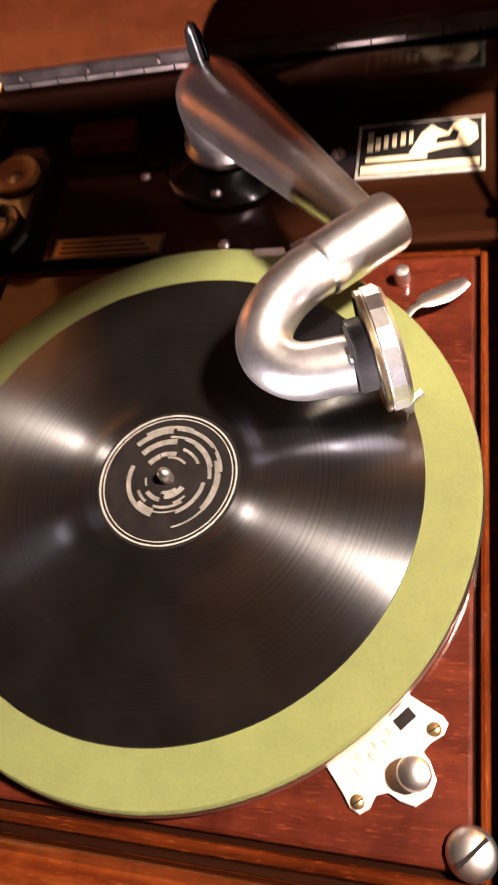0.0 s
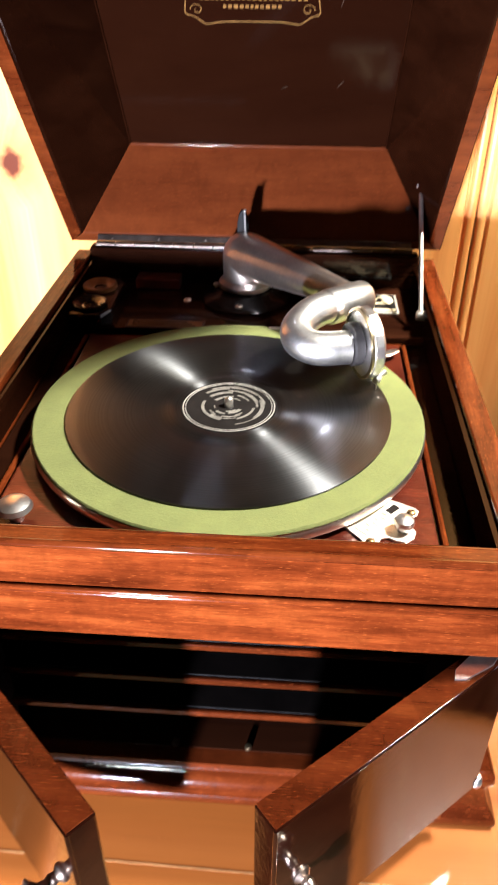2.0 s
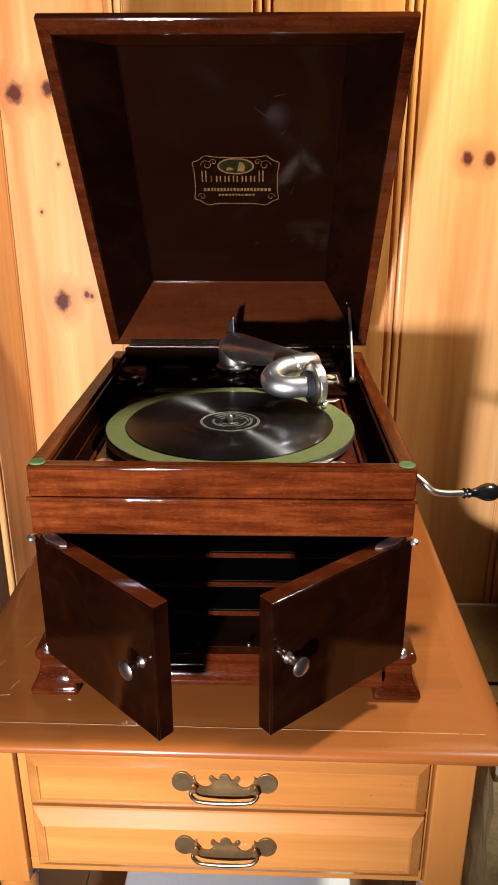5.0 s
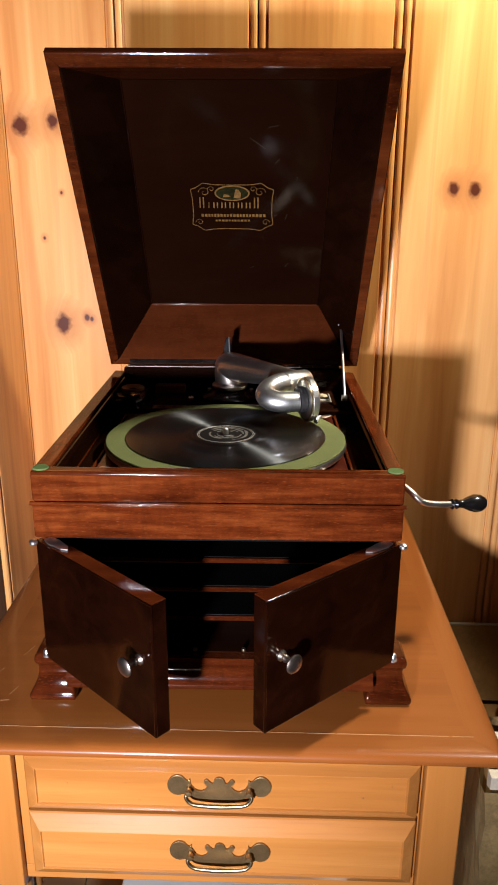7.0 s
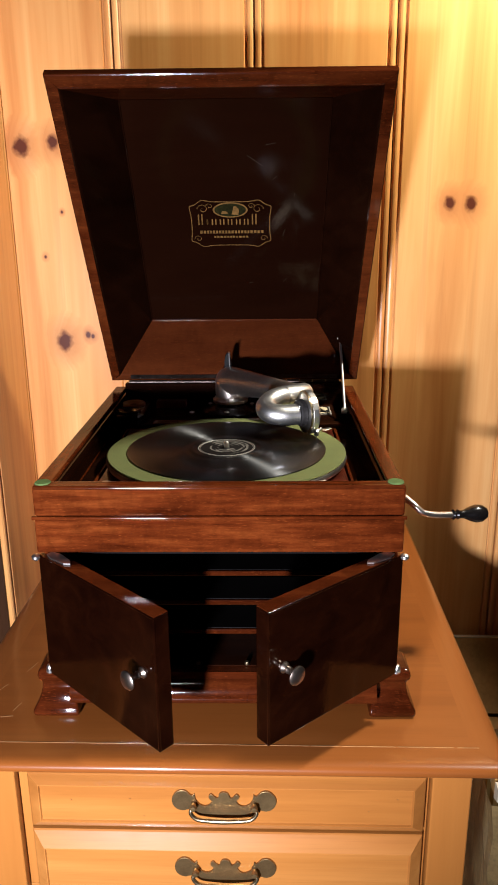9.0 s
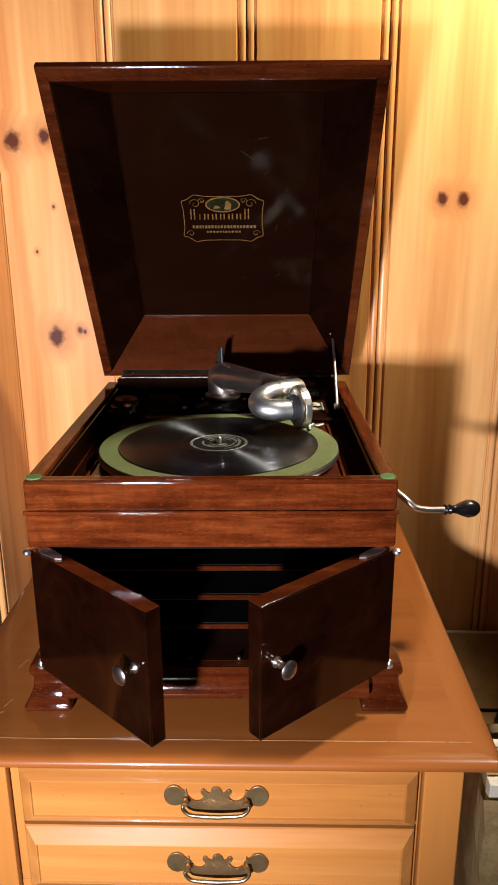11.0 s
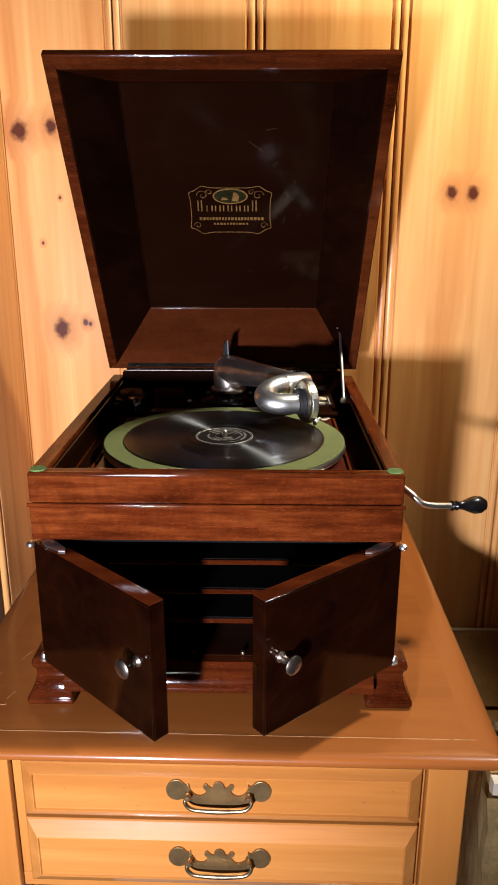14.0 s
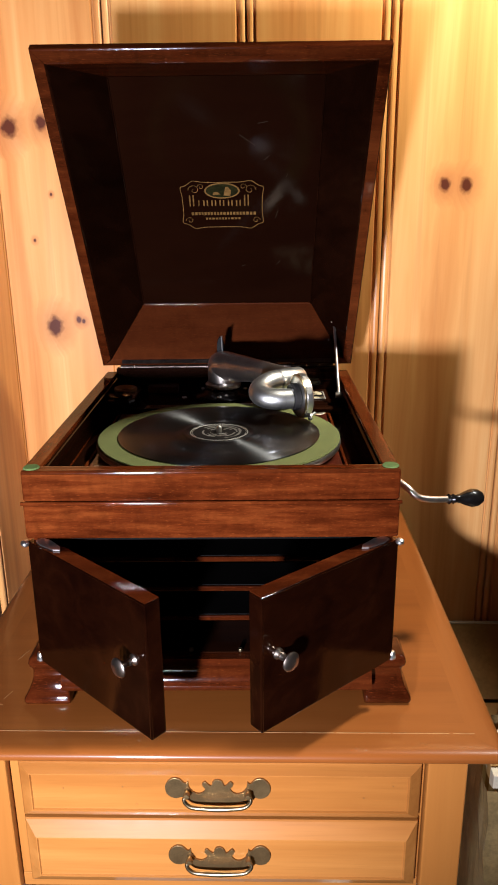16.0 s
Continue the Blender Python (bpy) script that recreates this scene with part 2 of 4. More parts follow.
SEAM = plain("worn_seam", (0.35, 0.18, 0.065), 0.5, 0.0, 60, 0.3, 0.1)
PAPER = plain("white_paper", (0.60, 0.52, 0.38), 0.7, 0.0, 25, 0.12, 0.1)
GREYBAG = plain("grey_plastic", (0.22, 0.22, 0.20), 0.4, 0.0, 30, 0.35, 0.2)
WHITE = plain("white_plastic", (0.80, 0.78, 0.72), 0.4, 0.0, 12, 0.05, 0.05)
WHITEPAINT = plain("white_paint", (0.76, 0.74, 0.69), 0.5, 0.0, 12, 0.08, 0.1)
# Unseen ceiling, kept dark so that little light bounces off it.
PLASTER = plain("unseen_ceiling_dark", (0.16, 0.10, 0.05), 0.7, 0.0, 8, 0.2, 0.2)
CHAINGOLD = plain("gilt_chain", (0.55, 0.36, 0.13), 0.3, 1.0, 150, 0.2, 0.0)


def record_material():
    m, nt, b = material("shellac_record")
    tc = nt.nodes.new("ShaderNodeTexCoord").outputs["Object"]
    big = noise_tex(nt, tc, 25, 3)
    nt.links.new(ramp(nt, big, ((0.3, (0.003, 0.0027, 0.0024)), (0.7, (0.006, 0.0052, 0.0046)))), b.inputs["Base Color"])
    flat = mapped(nt, tc, (1, 1, 0))
    far = nt.nodes.new("ShaderNodeVectorMath")
    far.operation = "LENGTH"
    nt.links.new(flat, far.inputs[0])
    comb = nt.nodes.new("ShaderNodeCombineXYZ")
    nt.links.new(far.outputs["Value"], comb.inputs[0])
    rings = noise_tex(nt, comb.outputs[0], 700, 3, 0.8)
    nt.links.new(calc(nt, "MULTIPLY", rings, 1.6), b.inputs["Specular IOR Level"])
    tan = nt.nodes.new("ShaderNodeTangent")
    tan.direction_type, tan.axis = "RADIAL", "Z"
    nt.links.new(tan.outputs[0], b.inputs["Tangent"])
    set_in(b, Roughness=0.32, Anisotropic=1.0, Anisotropic_Rotation=0.25, Coat_Weight=0.25, Coat_Roughness=0.03)
    return m


SHELLAC = record_material()


# Shapes
def root_of(ob):
    while ob.parent:
        ob = ob.parent
    return ob


def part(name, bm, mat, parent=None, label="", smooth=False):
    """One mesh object out of a bmesh, under a thing or a part; drawn in the thing's unturned room coordinates."""
    if parent:
        bmesh.ops.translate(bm, vec=-root_of(parent).location, verts=bm.verts)
    bmesh.ops.recalc_face_normals(bm, faces=bm.faces)
    me = bpy.data.meshes.new(name)
    if smooth:
        for f in bm.faces:
            f.smooth = True
        for e in bm.edges:
            e.smooth = len(e.link_faces) == 2 and e.calc_face_angle(0) < radians(40)
    bm.to_mesh(me)
    bm.free()
    me.materials.append(mat)
    ob = new(name, me)
    ob.parent = parent
    if label:
        ob["label"] = label
    return ob


def thing(name, place, label, category, turn=0.0, group=""):
    ob = new(name)
    ob.location, ob.rotation_euler = place, (0, 0, radians(turn))
    ob.empty_display_size = 0.05
    return tagged(ob, label, category, group)


def box(x0, x1, y0, y1, z0, z1, bevel=0.0, bm=None, seg=2, m=None):
    bm = bm or bmesh.new()
    made = bmesh.ops.create_cube(bm, size=1)["verts"]
    bmesh.ops.scale(bm, vec=(x1 - x0, y1 - y0, z1 - z0), verts=made)
    bmesh.ops.translate(bm, vec=((x0 + x1) / 2, (y0 + y1) / 2, (z0 + z1) / 2), verts=made)
    if m is not None:
        bmesh.ops.transform(bm, matrix=m, verts=made)
    if bevel:
        edges = list({e for v in made for e in v.link_edges})
        bmesh.ops.bevel(bm, geom=edges, offset=bevel, segments=seg, profile=0.5, affect="EDGES")
    return bm


def lathe(profile, m=None, seg=40, bm=None):
    """Turned form from (radius, height) pairs about the local z axis."""
    bm = bm or bmesh.new()
    m = m or Matrix()
    rings = []
    for r, z in profile:
        if r < 1e-6:
            rings.append([bm.verts.new(m @ Vector((0, 0, z)))])
        else:
            rings.append([bm.verts.new(m @ Vector((r * math.cos(2 * math.pi * k / seg), r * math.sin(2 * math.pi * k / seg), z))) for k in range(seg)])
    for a, b in zip(rings, rings[1:]):
        for k in range(seg):
            j = (k + 1) % seg
            if len(a) == 1 and len(b) > 1:
                bm.faces.new((a[0], b[k], b[j]))
            elif len(b) == 1 and len(a) > 1:
                bm.faces.new((a[k], b[0], a[j]))
            elif len(a) > 1:
                bm.faces.new((a[k], b[k], b[j], a[j]))
    return bm


def curve(points, steps=8):
    """A smooth run of places through the given ones."""
    pts = [Vector(p) for p in points]
    pts = [2 * pts[0] - pts[1]] + pts + [2 * pts[-1] - pts[-2]]
    out = []
    for a, b, c, d in zip(pts, pts[1:], pts[2:], pts[3:]):
        for k in range(steps):
            t = k / steps
            out.append(0.5 * (2 * b + (c - a) * t + (2 * a - 5 * b + 4 * c - d) * t * t + (3 * b - a - 3 * c + d) * t ** 3))
    return out + [pts[-2]]


def tube(points, radius, seg=20, bm=None, closed=False, caps=True, flat=1.0):
    """A pipe along places; radius a number or one for each place."""
    bm = bm or bmesh.new()
    pts = [Vector(p) for p in points]
    n = len(pts)
    rad = radius if isinstance(radius, (list, tuple)) else [radius] * n
    side, rings = None, []
    for k in range(n):
        if closed:
            way = (pts[(k + 1) % n] - pts[k - 1]).normalized()
        else:
            way = (pts[min(k + 1, n - 1)] - pts[max(k - 1, 0)]).normalized()
        if side is None:
            side = way.cross(Vector((0, 0, 1)) if abs(way.z) < 0.9 else Vector((1, 0, 0))).normalized()
        side = (side - way * side.dot(way)).normalized()
        up = way.cross(side)
        rings.append([bm.verts.new(pts[k] + rad[k] * (math.cos(a) * side + flat * math.sin(a) * up)) for a in (2 * math.pi * i / seg for i in range(seg))])
    pairs = list(zip(rings, rings[1:])) + ([(rings[-1], rings[0])] if closed else [])
    for a, b in pairs:
        for i in range(seg):
            j = (i + 1) % seg
            bm.faces.new((a[i], a[j], b[j], b[i]))
    if caps and not closed:
        bm.faces.new(rings[0][::-1])
        bm.faces.new(rings[-1])
    return bm


def prism(outline, depth, m=None, bm=None, bevel=0.0):
    """A flat outline (local x, y) given thickness along local z."""
    bm = bm or bmesh.new()
    m = m or Matrix()
    low = [bm.verts.new(m @ Vector((x, y, 0))) for x, y in outline]
    high = [bm.verts.new(m @ Vector((x, y, depth))) for x, y in outline]
    n = len(outline)
    bm.faces.new(low[::-1])
    top = bm.faces.new(high)
    for k in range(n):
        bm.faces.new((low[k], low[(k + 1) % n], high[(k + 1) % n], high[k]))
    if bevel:
        bmesh.ops.bevel(bm, geom=list(top.edges), offset=bevel, segments=2, profile=0.5, affect="EDGES")
    return bm


def loft(rings):
    """Skin over equal closed loops of places, open at both ends."""
    bm = bmesh.new()
    rows = [[bm.verts.new(p) for p in r] for r in rings]
    for a, b in zip(rows, rows[1:]):
        for k in range(len(a)):
            j = (k + 1) % len(a)
            bm.faces.new((a[k], a[j], b[j], b[k]))
    return bm


def frame_of(origin, xdir, zdir):
    """A local frame with its x and z ways."""
    z = Vector(zdir).normalized()
    x = Vector(xdir)
    x = (x - z * x.dot(z)).normalized()
    y = z.cross(x)
    return Matrix(((x.x, y.x, z.x, origin[0]), (x.y, y.y, z.y, origin[1]), (x.z, y.z, z.z, origin[2]), (0, 0, 0, 1)))


def screw(name, place, radius, parent, mat, way=(0, 0, 1), height=0.5, label="", turn=0.6):
    """A domed screw head with a slot."""
    m = frame_of(place, (math.cos(turn), math.sin(turn), 0.01), way)
    prof = [(radius, 0), (radius, radius * 0.12)] + [(radius * math.cos(a), radius * (0.12 + height * math.sin(a))) for a in (0.3, 0.6, 0.9, 1.2, 1.4)]
    bm = lathe(prof + [(0, radius * (0.12 + height))], m, 20)
    head = part(name, bm, mat, parent, label, True)
    part("slot", box(-radius * 0.8, radius * 0.8, -radius * 0.08, radius * 0.08, radius * 0.2, radius * (0.135 + height), bm=None, m=m), INK, head)
    return head


TOP = 0.80          # table top's height
WALL = 0.65         # face of the panelled wall

# ---- room ----
def board_outline(w, t=0.018):
    bead = [(0.007 - 0.006 * math.cos(a), 0.005 - 0.005 * math.sin(a)) for a in (0.0, 0.5, 1.05, 1.57, 2.1, 2.65, 3.14)]
    left = bead + [(0.0150, 0.005), (0.0175, 0.0)]
    right = [(w - x, y) for x, y in reversed(left)]
    return left + right + [(w - 0.001, t), (0.001, t)]


def panel_wall(name, start, way, widths, z0, z1, mat, label):
    """Upright boards with beaded edges, side by side along way; their faces look to the right of it."""
    wall = tagged(thing(name, start, label, "wall"), kind="structure")
    way = Vector(way)
    back = Vector((-way.y, way.x, 0))
    at = 0.0
    for w in widths:
        m = Matrix(((way.x, back.x, 0, start[0] + way.x * at), (way.y, back.y, 0, start[1] + way.y * at), (0, 0, 1, z0), (0, 0, 0, 1)))
        ob = part("board", prism(board_outline(w), z1 - z0, m), mat, wall)
        at += w
    return wall


ROOMTOP = 2.44
KNOTS = [(-0.385, WALL, 1.494, 0.0135), (-0.328, WALL, 1.501, 0.010), (-0.334, WALL, 1.151, 0.014), (-0.289, WALL, 1.163, 0.005), (-0.280, WALL, 1.160, 0.0035),
         (0.370, WALL, 1.393, 0.0095), (0.407, WALL, 1.392, 0.0105), (0.70, WALL, 0.95, 0.013), (-0.414, 0.52, 1.10, 0.008), (-0.321, WALL, 1.384, 0.0022), (-0.357, WALL, 1.306, 0.0026), (0.12, WALL, 2.0, 0.012), (-0.65, WALL, 1.3, 0.012)]
# knots are given from the wall's own corner
PINE = pine("knotty_pine", [(x + 1.650, y - WALL, z, s) for x, y, z, s in KNOTS])
PINE_SIDE = pine("knotty_pine_return", [(0.0, -0.075, 1.11, 0.008), (0.0, -0.10, 0.93, 0.007)])
# Unseen walls, darkened to hold down bounced light; true finish unknown.
PINE_FAR = wood("unseen_wall_dark", (0.05, 0.022, 0.008), (0.085, 0.04, 0.015), (0.12, 0.06, 0.024), "z", 18, 0.5, 0.1)

panel_wall("wall_north", (-1.650, WALL, 0), (1, 0, 0), [0.2395] * 18, 0.0, ROOMTOP, PINE, "knotty pine board wall with beaded joints, varnished honey")
part("backing", box(-2.66, 2.72, WALL + 0.0185, WALL + 0.12, 0, ROOMTOP), PINE_FAR, bpy.data.objects["wall_north"])
panel_wall("wall_west_return", (-0.410, WALL - 0.205, 0), (0, 1, 0), [0.2045], 0.0, ROOMTOP, PINE_SIDE, "narrow knotty pine return at the corner of the wall")
# Unidentified dark surface at the left edge, built as a door by guess.
door = tagged(thing("guessed_door_1", (-0.95, 0.447, 0), "made-up door for an unidentified dark surface in the panelled corner", "door"), kind="structure")
part("panel", box(-2.65, -0.4145, 0.447, 0.485, 0, 2.03, 0.003), DARKPANEL, door)
part("casing", box(-0.4335, -0.4185, 0.440, 0.4465, 0, 2.05, 0.002), DARKPANEL, door)
tagged(part("wall_over_door", box(-2.65, -0.434, 0.49, WALL - 0.002, 0, ROOMTOP), PINE_FAR), "unseen wall behind the dark door, kept dark to cut bounced light", "wall", kind="structure")


def far_wall(name, x0, x1, y0, y1, label):
    return tagged(part(name, box(x0, x1, y0, y1, 0, ROOMTOP), PINE_FAR), label, "wall", kind="structure")


far_wall("wall_south", -2.76, 2.82, -4.10, -4.00, "unseen wall behind the viewer, kept dark to cut bounced light")
far_wall("wall_west", -2.76, -2.66, -4.00, 0.76, "unseen side wall, kept dark to cut bounced light")
far_wall("wall_east", 2.72, 2.82, -4.00, 0.76, "unseen side wall, kept dark to cut bounced light")
tagged(part("ceiling", box(-2.76, 2.82, -4.10, 0.77, ROOMTOP, ROOMTOP + 0.1), PLASTER), "unseen ceiling, kept dark to cut bounced light", "ceiling", kind="structure")
floor = tagged(thing("floor", (0, 0, 0), "oak plank floor, browned to cut bounced light", "floor"), kind="structure")
part("subfloor", box(-2.66, 2.72, -4.00, 0.66, -0.08, -0.016), FLOORWOOD, floor)
plank_at = -2.66
while plank_at < 2.6:
    part("plank", box(plank_at + 0.001, plank_at + 0.129, -4.00, 0.648, -0.0155, 0.0, 0.0), FLOORWOOD, floor)
    plank_at += 0.13

# ---- table with two drawers ----
table = thing("side_table", (0, 0.29, 0), "honey maple side table with two drawers and turned legs", "table")
TX, TY0, TY1 = 0.325, -0.079, 0.640
part("tabletop", box(-0.2936, 0.2830, -0.0340, TY1, TOP - 0.0178, TOP), MAPLE_TOP, table)


def bullnose():
    """Rounded nosing profile, (outwards, up)."""
    prof = [(0.0, -0.027), (0.030, -0.027), (0.0345, -0.0262), (0.0370, -0.0235), (0.0378, -0.0205), (0.0382, -0.0192), (0.0410, -0.0190), (0.0442, -0.0172), (0.0462, -0.0140), (0.0465, -0.0105), (0.0450, -0.0062), (0.0415, -0.0028), (0.0360, -0.0008), (0.028, 0.0), (0.012, 0.0), (0.0, 0.0)]
    return [(0.78 * p, 0.66 * q) for p, q in prof]


def nosing(points_of, ends):
    bm, prof = bmesh.new(), bullnose()
    a = [bm.verts.new(points_of(p, q, ends[0])) for p, q in prof]
    b = [bm.verts.new(points_of(p, q, ends[1])) for p, q in prof]
    n = len(prof)
    for k in range(n):
        bm.faces.new((a[k], b[k], b[(k + 1) % n], a[(k + 1) % n]))
    bm.faces.new(a)
    bm.faces.new(b[::-1])
    return bm


part("front_nosing", nosing(lambda p, q, e: Vector((-0.2936 - p if e < 0 else 0.2830 + p, -0.0340 - p, TOP + q)), (-1, 1)), MAPLE_TOP, table, smooth=True)
for side in (-1, 1):
    part("side_nosing", nosing(lambda p, q, e: Vector((-0.2936 - p if side < 0 else 0.2830 + p, (-0.0345 - p) if e < 0 else TY1, TOP + q)), (-1, 1)), MAPLE_Y, table, smooth=True)

part("seam", box(-0.2932, 0.10, -0.0344, -0.0336, TOP - 0.002, TOP + 0.00025), SEAM, table, "pale worn glue line")
for x0, x1 in ((0.102, 0.134), (0.136, 0.197), (0.199, 0.262), (0.266, 0.290)):
    part("seam", box(x0, x1, -0.0345, -0.0335, TOP - 0.002, TOP + 0.00025), SEAM, table)
for x, y, ln, a in ((-0.262, 0.115, 0.022, 1.2), (-0.235, 0.125, 0.012, 1.3), (-0.290, 0.060, 0.035, 1.1), (-0.270, 0.010, 0.03, 0.15), (-0.255, 0.030, 0.016, 1.2)):
    part("scratch", box(-ln / 2, ln / 2, -0.0004, 0.0004, 0.0, 0.00025, m=pose(x, y, TOP, 0, 0, math.degrees(a))), SEAM, table)
for x, z in ((-0.173, 0.7345), (-0.105, 0.737), (0.168, 0.724), (0.045, 0.728), (-0.09, 0.713), (0.20, 0.741)):
    part("speck", lathe([(0.0, 0.0003), (0.0006, 0.0002), (0.0007, 0.0)], frame_of((x, -0.0491, z), (1, 0, 0), (0, -1, 0)), 8), BRASS, table)
LEGX = 0.262
for side in (-1, 1):
    part("side_panel", box(side * 0.281 if side < 0 else 0.266, -0.266 if side < 0 else 0.281, -0.012, 0.60, 0.575, TOP - 0.0180, 0.001), MAPLE_Y, table)
    for y in (-0.0175, 0.585):
        leg = part("post", box(side * LEGX - 0.0225, side * LEGX + 0.0225, y - 0.0235, y + 0.0235, 0.56, TOP - 0.0180, 0.002), MAPLE_Z, table)
        prof = [(0.0, 0.0), (0.014, 0.0), (0.019, 0.02), (0.016, 0.045), (0.022, 0.075), (0.026, 0.14), (0.028, 0.25), (0.025, 0.36), (0.019, 0.43), (0.017, 0.45),
                (0.024, 0.462), (0.024, 0.475), (0.016, 0.49), (0.022, 0.52), (0.024, 0.545), (0.020, 0.5598)]
        part("turned_leg", lathe(prof, pose(side * LEGX, y, 0), 28), MAPLE_Z, leg, smooth=True)
part("back_panel", box(-0.239, 0.239, 0.575, 0.60, 0.575, TOP - 0.0180), MAPLE, table)
part("top_rail", box(-0.239, 0.239, -0.036, -0.010, 0.7635, TOP - 0.0180, 0.001), MAPLE, table)
for side in (-1, 1):
    part("runner", box(side * 0.2335 - 0.0052, side * 0.2335 + 0.0052, -0.0300, -0.0100, 0.5905, 0.7630, 0.001), MAPLE_Z, table)
part("bottom_rail", box(-0.239, 0.239, -0.030, -0.010, 0.570, 0.590, 0.001), MAPLE, table)
part("dust_board", box(-0.239, 0.239, -0.0095, 0.57, 0.574, 0.584), MAPLE, table)


def pull_outline():
    half = [(0, 75), (16, 71), (28, 58), (31, 42), (46, 43), (58, 56), (70, 63), (83, 52), (78, 36), (64, 26), (76, 8), (100, -2), (128, 4), (148, 20),
            (158, 42), (160, 62), (172, 52), (186, 62), (206, 78), (236, 82), (266, 66), (284, 34), (276, 0), (252, -22), (216, -26), (186, -16), (156, -30), (110, -46), (60, -54), (0, -50)]
    k = 0.00021
    whole = [(x * k, y * k, 0) for x, y in half] + [(-x * k, y * k, 0) for x, y in reversed(half[1:-1])]
    return [(p.x, p.y) for p in curve(whole + whole[:1], 3)][:-1]


def drawer(zlo, zhi, inlo, inhi, half_in, pull_z, plate_z):
    """A drawer front with a bevelled raised field, and a brass bail pull."""
    bm = bmesh.new()
    w = 0.2285
    mid = 0.004
    loops = []
    for hx, lo, hi, y in ((w, zlo, zhi, -0.030), (w, zlo, zhi, -0.0405), (w - 0.0015, zlo + 0.0015, zhi - 0.0015, -0.0420), (half_in + 0.001, inlo - 0.001, inhi + 0.001, -0.0510),
                          (half_in, inlo, inhi, -0.0512), (half_in - 0.0010, inlo + 0.0010, inhi - 0.0010, -0.0490)):
        loops.append([bm.verts.new((mid + x, y, z)) for x, z in ((-hx, lo), (hx, lo), (hx, hi), (-hx, hi))])
    for a, b in zip(loops, loops[1:]):
        for k in range(4):
            bm.faces.new((a[k], a[(k + 1) % 4], b[(k + 1) % 4], b[k]))
    bm.faces.new(loops[0][::-1])
    bm.faces.new(loops[-1])
    front = part("drawer", bm, MAPLE, table)
    face = -0.0491
    m = Matrix(((1, 0, 0, 0.003), (0, 0, -1, face), (0, 1.21, 0, plate_z), (0, 0, 0, 1)))
    part("backplate", prism(pull_outline(), 0.0024, m, bevel=0.0006), BRASS, front, "pierced antique brass backplate")
    cx = 0.003
    for s in (-1, 1):
        post = lathe([(0.0, 0.012), (0.003, 0.0115), (0.0042, 0.009), (0.0035, 0.006), (0.0025, 0.003), (0.004, 0.0)], frame_of((cx + s * 0.0345, face - 0.0014, pull_z - 0.003), (1, 0, 0), (0, -1, 0)), 16)
        part("post", post, BRASS, front, smooth=True)
    run = [(cx - 0.0345, face - 0.009, pull_z - 0.003), (cx - 0.0375, face - 0.011, pull_z - 0.008), (cx - 0.034, face - 0.012, pull_z - 0.014), (cx - 0.026, face - 0.0125, pull_z - 0.0175),
           (cx, face - 0.0125, pull_z - 0.019), (cx + 0.026, face - 0.0125, pull_z - 0.0175), (cx + 0.034, face - 0.012, pull_z - 0.014), (cx + 0.0375, face - 0.011, pull_z - 0.008), (cx + 0.0345, face - 0.009, pull_z - 0.003)]
    pts = curve(run, 6)
    rad = [0.0023 + 0.0009 * max(0, 1 - abs(p.x - cx) / 0.034) for p in pts]
    part("bail", tube(pts, rad, 12), BRASS_WORN, front, "worn brass bail handle", True)
    return front


drawer(0.6890, 0.7640, 0.7050, 0.7545, 0.2135, 0.7375, 0.7305)
drawer(0.5910, 0.6845, 0.6080, 0.6640, 0.2135, 0.6435, 0.6345)

# ---- phonograph ----
YAW = 0.8
phono = thing("phonograph", (0, 0, TOP), "mahogany tabletop phonograph with lid and front doors open", "phonograph", YAW)
RIM = 1.100         # top of the case
BOARD = 1.062       # lower deck inside the case
SHELF = 1.0720      # raised shelf at the back of the deck
DEEP = 0.490
# upper and lower bands of the case
part("front_rail", box(-0.200, 0.200, 0.0, 0.0175, BOARD + 0.003, RIM, 0.0030, seg=3), MAHOG["x"], phono)
part("back_rail", box(-0.1815, 0.1815, DEEP - 0.018, DEEP, BOARD - 0.02, RIM + 0.0085, 0.0015), DARKWOOD, phono)
for s in (-1, 1):
    xs = (0.1815, 0.200) if s > 0 else (-0.200, -0.1815)
    part("side_rail", box(xs[0], xs[1], 0.0177, DEEP, BOARD + 0.003, RIM, 0.0018), MAHOG["y"], phono)
    lx = (0.180, 0.2005) if s > 0 else (-0.2005, -0.180)
    part("side_band", box(lx[0], lx[1], 0.0177, DEEP, 1.022, BOARD + 0.0005, 0.002), MAHOG["y"], phono)
    sx = (0.180, 0.197) if s > 0 else (-0.197, -0.180)
    part("case_side", box(sx[0], sx[1], 0.014, DEEP, 0.862, 1.0215, 0.001), MAHOG["y"], phono)
    # sheet over the rail's inner face, its shade put into the colour
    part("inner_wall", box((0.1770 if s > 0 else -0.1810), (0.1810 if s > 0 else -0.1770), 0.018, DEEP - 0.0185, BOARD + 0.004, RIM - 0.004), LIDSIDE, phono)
for y in (0.0030, 0.0145):
    part("edge_bead", tube([(-0.1985, y, RIM - 0.0030), (0.1985, y, RIM - 0.0030)], 0.0032, 14), FOOTWOOD, phono, "rounded polished edge", True)
part("front_band", box(-0.2005, 0.2005, -0.0010, 0.0175, 1.0225, BOARD + 0.0005, 0.003), MAHOG["x"], phono)
part("bead", tube([(-0.2020, -0.0008, BOARD + 0.0018), (0.2020, -0.0008, BOARD + 0.0018)], 0.0022, 12), MAHOG["x"], phono, smooth=True)
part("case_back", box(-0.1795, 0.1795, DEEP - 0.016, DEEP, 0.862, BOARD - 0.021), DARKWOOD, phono)
